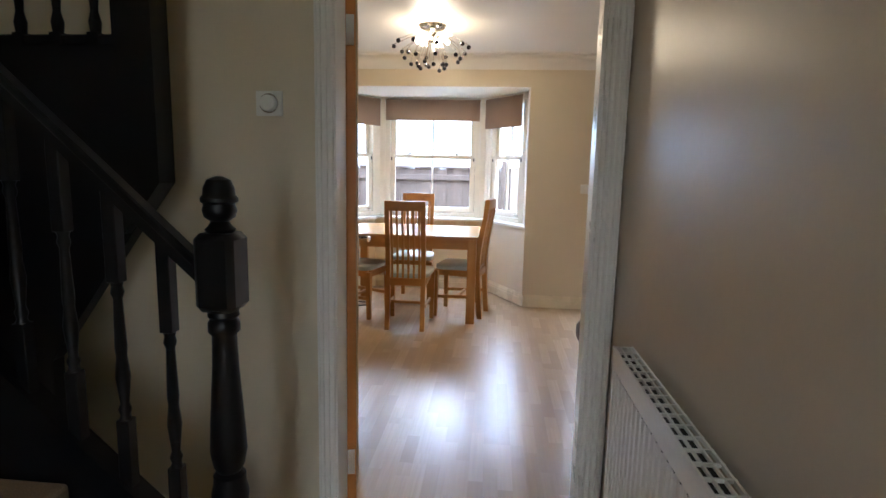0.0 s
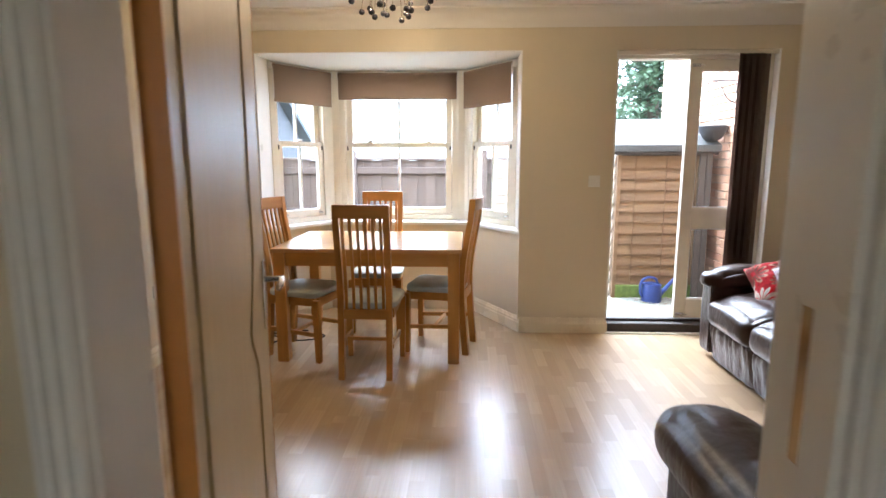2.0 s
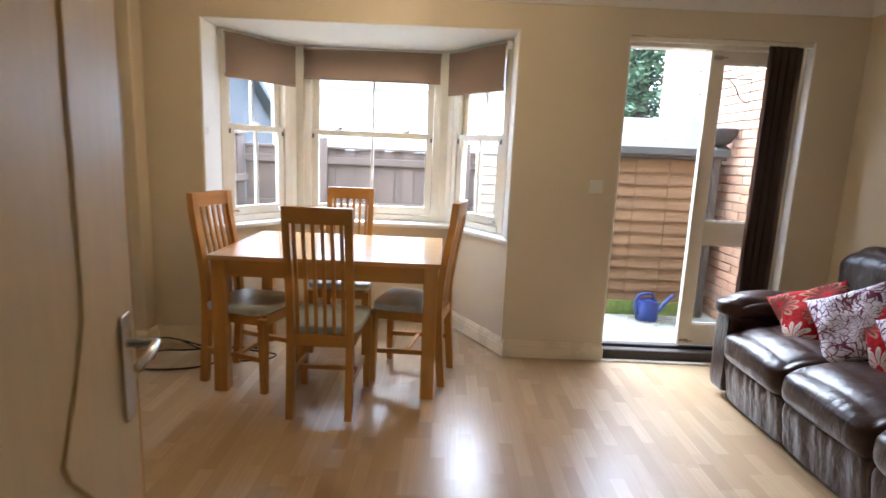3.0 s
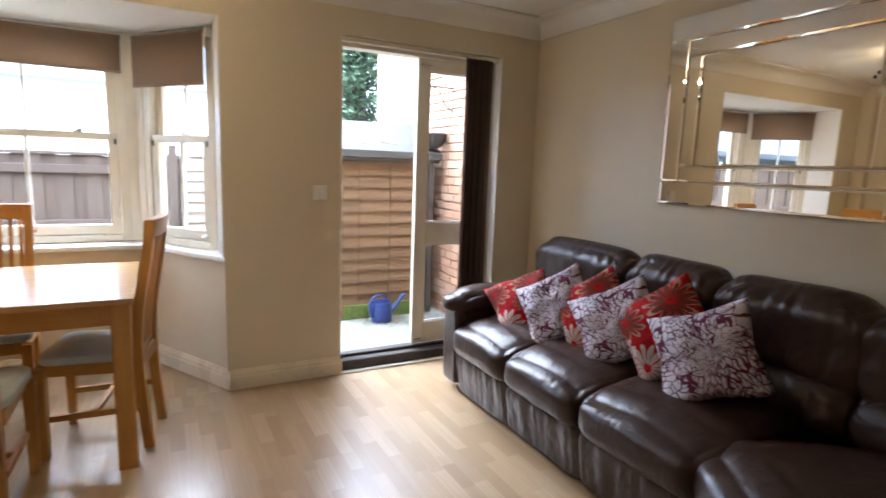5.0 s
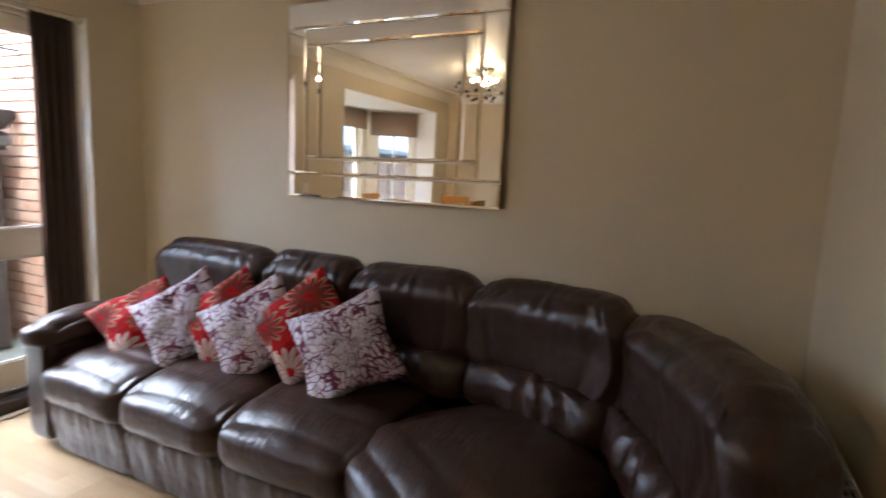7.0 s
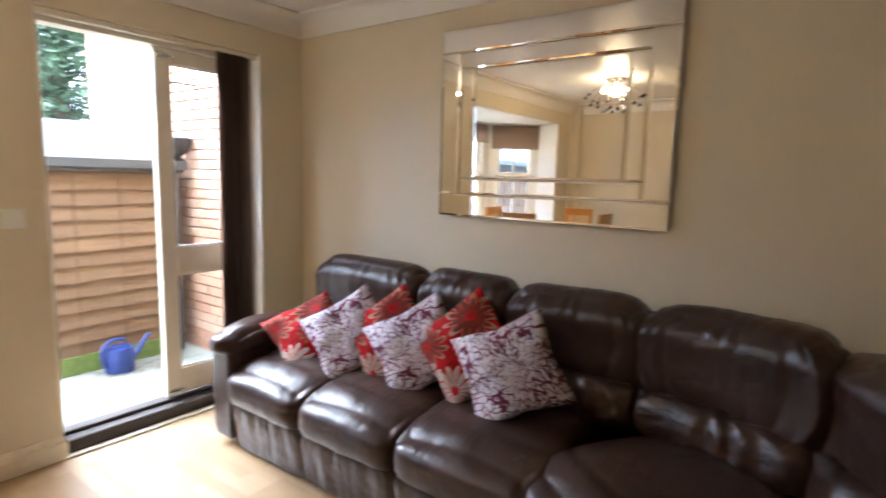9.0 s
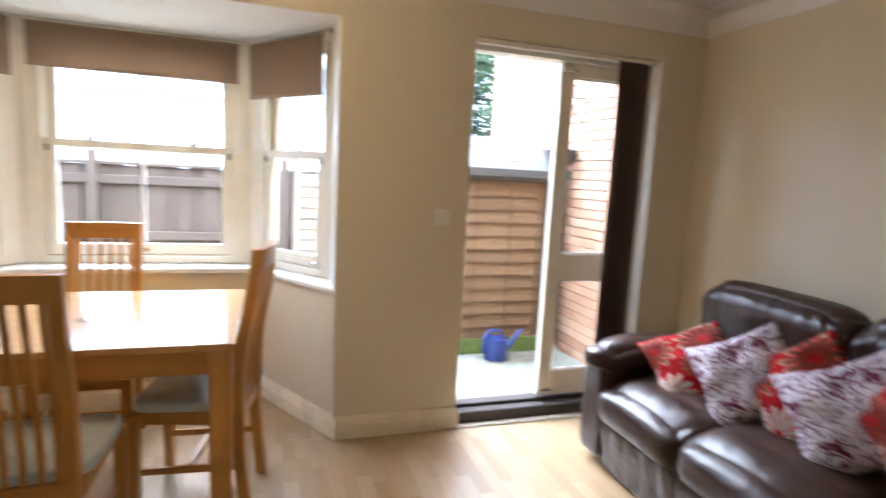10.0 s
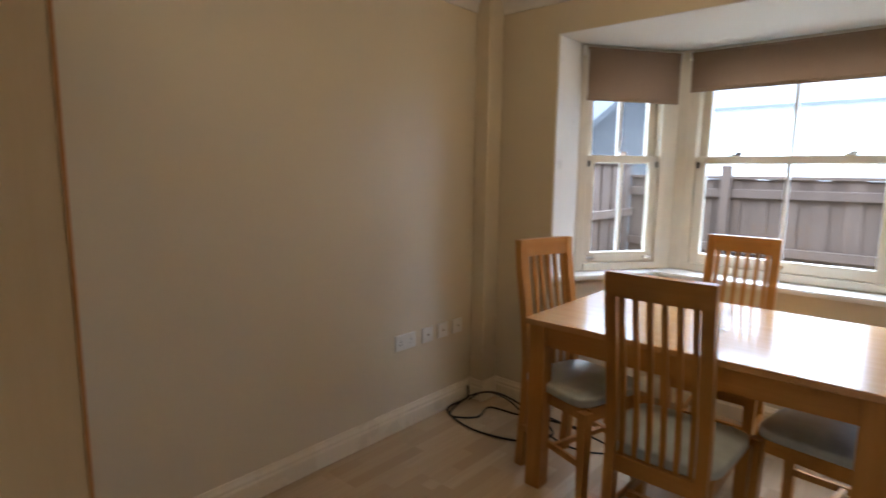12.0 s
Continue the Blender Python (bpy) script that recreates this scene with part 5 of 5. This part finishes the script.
for i in range(6):
    x = -0.20 - 0.115 * i
    bm = B(x - 0.016, x + 0.016, 0.006, 0.038, 0.385, 0.42)
    lathe(bm, [(0.014, 0.42), (0.017, 0.45), (0.010, 0.48), (0.018, 0.60), (0.011, 0.76), (0.010, 1.25)], 10, (x, 0.022, 0))
    part("spindle", bm, BLACK, upper, smooth=40)
part("landing_rail", B(-1.05, -0.11, 0.0, 0.045, 1.25, 1.32, bevel=0.01), BLACK, upper)
part("middle_rail", B(-1.05, -0.11, 0.010, 0.034, 0.385, 0.415, bevel=0.004), BLACK, upper)

# unseen front door added behind the viewer to light the hall, pane tinted amber
porch = thing("added_porch_door", "white part-glazed front door with amber pane, unseen and added to light the hall", "door", pose(0.05, HALL_S - 0.06, 0), kind="structure")
bm = bmesh.new()
box(bm, -0.40, -0.28, 0, 0.04, 0, 2.05)
box(bm, 0.28, 0.40, 0, 0.04, 0, 2.05)
box(bm, -0.28, 0.28, 0, 0.04, 0, 0.85)
box(bm, -0.28, 0.28, 0, 0.04, 1.93, 2.05)
part("door_leaf", bm, WHITE, porch)
gp = part("pane", B(-0.28, 0.28, 0.017, 0.023, 0.85, 1.93), AMBER, porch)
gp.visible_shadow = False

# ---- garden ----
fixed("ground", prism(bmesh.new(), [(-400, -400), (400, -400), (400, 400), (-400, 400)], -0.30, -0.14), PAVE, "pale concrete garden paving", "ground")
fixed("patio_slab", B(-2.3, 2.6, 6.42, 8.9, -0.16, -0.035, bevel=0.01), PAVE, "pale concrete patio paving", "paving")
fixed("patio_slab_near", B(0.9, 2.6, 5.66, 6.415, -0.16, -0.03, bevel=0.01), PAVE, "pale concrete step outside the patio door", "paving")
bm = bmesh.new()
rng = random.Random(3)
for i in range(150):
    x, y = rng.gauss(2.05, 0.28), rng.gauss(6.45, 0.10)
    if not (1.7 < x < 2.5 and 6.1 < y < 6.66):
        continue
    a, r = rng.uniform(0, 6.3), rng.uniform(0.012, 0.03)
    z = -0.026 + rng.uniform(0, 0.006)
    v = [bm.verts.new((x + r * math.cos(a + k * 1.57) * (1 if k % 2 else 0.5), y + r * math.sin(a + k * 1.57) * (1 if k % 2 else 0.5), z + rng.uniform(0, 0.008))) for k in range(4)]
    bm.faces.new(v)
tagged(part("leaf_litter", bm, SOIL, None, "dry leaf litter on the patio by the shed"), category="leaves", kind="stuff")

# shed
shed = thing("garden_shed", "weathered brown overlap garden shed with grey felt roof", "shed", pose(2.05, 6.66, -0.035))
EAVE, SW = 1.43, 0.44
part("frame", B(-SW + 0.02, SW - 0.02, 0.03, 1.25, 0.0, EAVE - 0.03), DARKTRIM, shed)
n = 12
for i in range(n):
    z = 0.13 + (EAVE - 0.17) * i / n
    hgt = (EAVE - 0.17) / n
    bm = bmesh.new()
    wob = [0.004 * math.sin(i * 2.1 + k) for k in range(9)]
    lo = [bm.verts.new((-SW + 2 * SW * k / 8, -0.010, z - 0.012 + wob[k])) for k in range(9)]
    hi = [bm.verts.new((-SW + 2 * SW * k / 8, 0.012, z + hgt)) for k in range(9)]
    lb = [bm.verts.new((-SW + 2 * SW * k / 8, 0.004, z - 0.012 + wob[k])) for k in range(9)]
    for k in range(8):
        bm.faces.new((lo[k], lo[k + 1], hi[k + 1], hi[k]))
        bm.faces.new((lb[k + 1], lb[k], hi[k], hi[k + 1]))
        bm.faces.new((lb[k], lb[k + 1], lo[k + 1], lo[k]))
    part("board", bm, SHEDWOOD, shed)
part("base_board", B(-SW, SW, -0.018, 0.01, 0.0, 0.13, bevel=0.004), MOSSWOOD, shed, "mossy green base board")
for x in (-SW - 0.004, SW - 0.03):
    part("corner_trim", B(x, x + 0.034, -0.022, 0.02, 0.0, EAVE), SHEDWOOD, shed)
part("fascia", B(-SW - 0.06, SW + 0.04, -0.05, -0.024, EAVE - 0.035, EAVE + 0.03, bevel=0.003), DARKTRIM, shed, "dark fascia board")
bm = prism(bmesh.new(), [(-0.075, EAVE + 0.030), (0.62, EAVE + 0.315), (1.32, EAVE + 0.03), (1.32, EAVE + 0.055), (0.62, EAVE + 0.345), (-0.075, EAVE + 0.058)], -SW - 0.09, SW + 0.05, "x")
part("roof", bm, FELT, shed, "grey mineral felt roof")
part("felt_edge", B(-SW - 0.09, SW + 0.05, -0.085, -0.073, EAVE - 0.005, EAVE + 0.058, bevel=0.003), FELT, shed)
# left side boards coloured paler, as lit by the brighter sky
for i in range(11):
    z = 0.02 + (EAVE - 0.03) * i / 11
    h = (EAVE - 0.03) / 11
    part("side_board", prism(bmesh.new(), [(-SW - 0.030, z - 0.010), (-SW - 0.012, z - 0.010), (-SW + 0.004, z + h), (-SW - 0.008, z + h)], 0.022, 1.25, "y"), PALE_LITBOARD, shed)

for x in (-0.27, 0.02, 0.27):
    part("nail_batten", B(x, x + 0.006, -0.013, -0.006, 0.14, EAVE - 0.05), SHEDWOOD, shed)
for x in (0.315, 0.375):
    part("side_post", B(x, x + 0.057, -0.052, -0.024, 0.02, EAVE + 0.02, bevel=0.004), DARKTRIM, shed, "dark upright boards at the corner")
rng = random.Random(21)
for k in range(7):
    x, d = rng.uniform(-0.42, 0.36), rng.uniform(0.06, 0.5)
    w, h = rng.uniform(0.03, 0.09), rng.uniform(0.015, 0.03)
    part("felt_tear", prism(bmesh.new(), [(x, d), (x + w, d - 0.01), (x + w * 0.8, d + h), (x + 0.2 * w, d + h * 1.3)], 0, 0.004), PALE_LITBOARD, shed).matrix_basis = Matrix.Translation((0, 0, EAVE + 0.060 + 0.075 * 0.413)) @ Matrix.Rotation(math.atan(0.413), 4, "X")

# watering can
can = thing("watering_can", "blue plastic watering can on the paving by the shed", "watering can", pose(1.945, 6.49, -0.03, 0, 0, 10))
part("body", lathe(bmesh.new(), [(0.088, 0.0), (0.094, 0.01), (0.090, 0.10), (0.082, 0.175), (0.070, 0.18), (0.066, 0.168)], 24), BLUE, can, smooth=40)
part("spout", tube(bmesh.new(), [(0.07, 0, 0.05), (0.14, 0, 0.12), (0.21, 0, 0.20), (0.235, 0, 0.215)], [0.026, 0.020, 0.015, 0.018], 12), BLUE, can, smooth=40)
part("handle", tube(bmesh.new(), curve([(0.055, 0, 0.175), (0.03, 0, 0.225), (-0.05, 0, 0.235), (-0.11, 0, 0.19), (-0.115, 0, 0.10), (-0.085, 0, 0.04)], 18), 0.012, 10), BLUE, can, smooth=True)

# hanging basket on the brick wall
bas = thing("hanging_basket", "dark half-full wall basket under an iron bracket", "hanging basket", pose(2.47, 6.64, 1.60))
part("bowl", lathe(bmesh.new(), [(0.03, -0.115), (0.08, -0.09), (0.115, -0.03), (0.13, 0.02), (0.12, 0.03), (0.085, 0.015)], 20), BASKET, bas, smooth=40)
part("back_strap", B(0.10, 0.132, -0.02, 0.02, -0.03, 0.03), IRON, bas)
bm = tube(bmesh.new(), [(0.135, -0.12, 0.42), (-0.12, -0.12, 0.42), (-0.13, -0.12, 0.39)], 0.006, 6)
tube(bm, curve([(0.132, -0.12, 0.22), (0.05, -0.12, 0.27), (0.0, -0.12, 0.36), (-0.06, -0.12, 0.415)], 10), 0.005, 6)
tube(bm, [(0.132, -0.12, 0.18), (0.132, -0.12, 0.46)], 0.007, 6)
part("bracket", bm, IRON, bas, "black scrolled iron bracket")

# fences
def fence(a, b, top, label, rails, first=0.0):
    ax = Vector((b[0] - a[0], b[1] - a[1]))
    L = ax.length
    f = thing("garden_fence", label, "fence", pose(a[0], a[1], -0.14, 0, 0, math.degrees(math.atan2(ax.y, ax.x))))
    n = int(L / 0.125)
    share = None
    for i in range(n):
        x = L * i / n
        if share is None:
            ob = part("board", B(0.0, L / n + 0.012, 0.0, 0.016, 0.02, top + 0.10), FENCEWOOD, f)
            share = ob.data
        else:
            ob = new("board", share)
            ob.parent = f
        ob.location = (x, 0.016 * (i % 2), 0.004 * math.sin(i * 1.7))
    for z in rails:
        part("rail", B(0, L, -0.042, -0.002, z + 0.10, z + 0.19, bevel=0.005), FENCEWOOD, f)
    for i in range(int(L / 1.83) + 1):
        x = min(L - 0.05, first + 1.83 * i)
        part("post", B(x, x + 0.09, -0.09, -0.002, 0, top + 0.24, bevel=0.006), FENCEWOOD, f)
    part("capping", B(0, L, -0.03, 0.045, top + 0.10, top + 0.135, bevel=0.004), FENCEWOOD, f)
    return f


fence((-2.45, 9.0), (2.9, 9.0), 1.36, "brown close-board fence across the garden", (0.60, 1.17), 0.98)
fence((-2.45, 5.72), (-2.45, 8.99), 1.50, "tall brown close-board fence beside the bay", (0.30, 0.92))


# far houses and tree
def far_house(x0, x1, y0, y1, eave, ridge, wall, roof, label, wins):
    h = thing("house", label, "house", pose((x0 + x1) / 2, y0, -0.14))
    w = (x1 - x0) / 2
    D = y1 - y0
    part("wall", prism(bmesh.new(), [(0, 0), (D, 0), (D, eave), (D / 2, ridge - 0.03), (0, eave)], -w, w, "x"), wall, h)
    part("roof", prism(bmesh.new(), [(-0.35, eave - 0.05), (D / 2, ridge), (D + 0.35, eave - 0.05), (D + 0.35, eave + 0.08), (D / 2, ridge + 0.15), (-0.35, eave + 0.08)], -w - 0.2, w + 0.2, "x"), roof, h, "grey slate roof")
    for x, z in wins:
        wi = part("window", B(x - 0.55, x + 0.55, -0.03, 0.02, z, z + 1.15), WHITE, h)
        for s in (-1, 1):
            part("pane", B(x + s * 0.26 - 0.22, x + s * 0.26 + 0.22, -0.04, -0.031, z + 0.08, z + 1.07), PALEPANE, wi)
    return h


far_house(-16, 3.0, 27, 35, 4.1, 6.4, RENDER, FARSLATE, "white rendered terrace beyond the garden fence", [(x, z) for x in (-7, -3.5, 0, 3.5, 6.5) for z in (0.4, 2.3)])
far_house(-13, -4.3, 11, 16, 2.0, 3.3, GREYWALL, SLATE, "low neighbouring house with a grey slate roof", [(-1.5, 0.6), (1.5, 0.6)])

# the screen's pale board colour holds its lit look
scr = thing("timber_screen", "pale horizontal-board timber screen in the garden, lit tone in its colour", "screen", pose(0.5, 8.5, -0.05))
for i in range(12):
    z = 0.05 + 0.11 * i
    part("board", prism(bmesh.new(), [(-0.028, z - 0.008), (-0.012, z - 0.008), (0.0, z + 0.11), (-0.012, z + 0.11)], 0.0, 1.1, "x"), PALE_LITBOARD, scr)
for x in (0.0, 1.04):
    part("post", B(x, x + 0.06, 0.002, 0.06, -0.04, 1.40, bevel=0.004), PALE_LITBOARD, scr)


tree = thing("conifer_tree", "tall green conifer with gappy crown beyond the shed", "tree", pose(4.1, 13.5, -0.14))
part("trunk", tube(bmesh.new(), [(0, 0, 0), (0.05, 0, 2), (0, 0.05, 4.5), (0, 0, 7)], [0.22, 0.17, 0.10, 0.03], 10), BARK, tree)
rng = random.Random(11)
bm = bmesh.new()
leaf_v, leaf_f = [], []
for i in range(70):
    z = 0.9 + 6.0 * (i / 70)
    R = 1.75 * (1 - (z / 7.6) ** 1.6) * rng.uniform(0.65, 1.05)
    a = i * 2.4 + rng.uniform(-0.3, 0.3)
    tip = Vector((R * math.cos(a), R * math.sin(a), z - 0.12 * R))
    tube(bm, [(0, 0, z), tuple(tip * 0.6 + Vector((0, 0, z * 0.4 + 0.05))), tuple(tip)], [0.03, 0.018, 0.005], 5)
    for k in range(260):
        f = rng.uniform(0.03, 1.05)
        p = Vector((0, 0, z)) * (1 - f) + tip * f + Vector((rng.gauss(0, 0.13), rng.gauss(0, 0.13), rng.gauss(-0.03, 0.09)))
        d = Vector((rng.uniform(-1, 1), rng.uniform(-1, 1), rng.uniform(-0.8, 0.4))).normalized()
        e = d.cross(Vector((rng.uniform(-1, 1), rng.uniform(-1, 1), 1))).normalized()
        l, w = rng.uniform(0.09, 0.21), rng.uniform(0.024, 0.05)
        b0 = len(leaf_v)
        leaf_v += [p, p + d * l * 0.5 + e * w, p + d * l, p + d * l * 0.5 - e * w]
        leaf_f.append((b0, b0 + 1, b0 + 2, b0 + 3))
part("limbs", bm, BARK, tree)
me = bpy.data.meshes.new("crown")
me.from_pydata([tuple(v) for v in leaf_v], [], leaf_f)
me.materials.append(LEAF)
new("crown", me).parent = tree

# ---- pieces: brick wall beside the patio ----
bw = fixed("brick_wall", B(2.62, 2.85, 5.66, 8.41, -0.14, 3.25), MORTAR, "red brick garden wall of the house wing", "brick wall")
bw_mesh = None
rng = random.Random(5)
for row in range(36):
    z = -0.10 + 0.075 * row
    y = 5.67 + (0.1125 if row % 2 else 0.0)
    while y < 7.45:
        if bw_mesh is None:
            ob = part("brick", B(-0.012, 0.012, -0.107, 0.107, -0.0325, 0.0325, bevel=0.003), BRICK, bw)
            bw_mesh = ob.data
        else:
            ob = new("brick", bw_mesh)
            ob.parent = bw
        ob.location = (2.612 + rng.uniform(-0.002, 0.002), y + 0.107, z + 0.0325)
        y += 0.225

far_v, far_f = [], []
for row in range(44):
    for k in range(5 if row < 36 else 13):
        y0 = (7.47 if row < 36 else 5.67) + (0.1125 if row % 2 else 0.0) + 0.225 * k
        y1, z0 = min(y0 + 0.214, 8.41), -0.10 + 0.075 * row
        if y1 - y0 < 0.02:
            continue
        n = len(far_v)
        far_v += [(x, y, z) for x in (2.60, 2.622) for y, z in ((y0, z0), (y1, z0), (y1, z0 + 0.065), (y0, z0 + 0.065))]
        far_f += [(n + 3, n + 2, n + 1, n), (n, n + 1, n + 5, n + 4), (n + 1, n + 2, n + 6, n + 5), (n + 2, n + 3, n + 7, n + 6), (n + 3, n, n + 4, n + 7)]
me = bpy.data.meshes.new("far_bricks")
me.from_pydata(far_v, [], far_f)
me.materials.append(BRICK)
ob = new("far_bricks", me)
ob.parent = bw
tagged(ob, kind="stuff")

# ---- pieces: laminate planks ----
PW, PL = 0.19, 1.285
shared = {}
rng = random.Random(9)


def plank(x0, x1, y0, y1):
    key = (round(x1 - x0, 4), round(y1 - y0, 4))
    if key not in shared:
        bm = B(0, x1 - x0 - 0.0003, 0, y1 - y0 - 0.0003, -0.012, 0.0)
        ob = part("plank", bm, FLOOR, floor)
        shared[key] = ob.data
    else:
        ob = new("plank", shared[key])
        ob.parent = floor
    ob.location = (x0, y0, 0)


def lay(x0, x1, y0, y1):
    x, k = x0, 0
    while x < x1 - 0.001:
        xe = min(x + PW, x1)
        y = y0 - (0.43, 0.86, 0.15, 0.64)[k % 4]
        while y < y1:
            a, b = max(y, y0), min(y + PL, y1)
            if b - a > 0.002:
                plank(x, xe, a, b)
            y += PL
        x, k = xe, k + 1


lay(LEFT, RIGHT, REAR, BACK + 0.002)
lay(HALL_X + 0.1, RIGHT, REAR_R, REAR)
lay(-1.05, 0.22, BACK + 0.002, 6.06)
for s, edge in ((1, [(0.22, 6.045), (0.40, 5.72), (0.56, 5.44)]), (-1, [(-1.05, 6.045), (-1.23, 5.72), (-1.39, 5.44)])):
    for (xa, ya), (xb, yb) in zip(edge, edge[1:]):
        plank(min(xa, xb), max(xa, xb), BACK + 0.002, max(ya, yb))
lay(HALL_L, HALL_X, HALL_S, HALL_FACE)
lay(DOOR_L - 0.03, DOOR_R + 0.03, HALL_FACE, REAR)
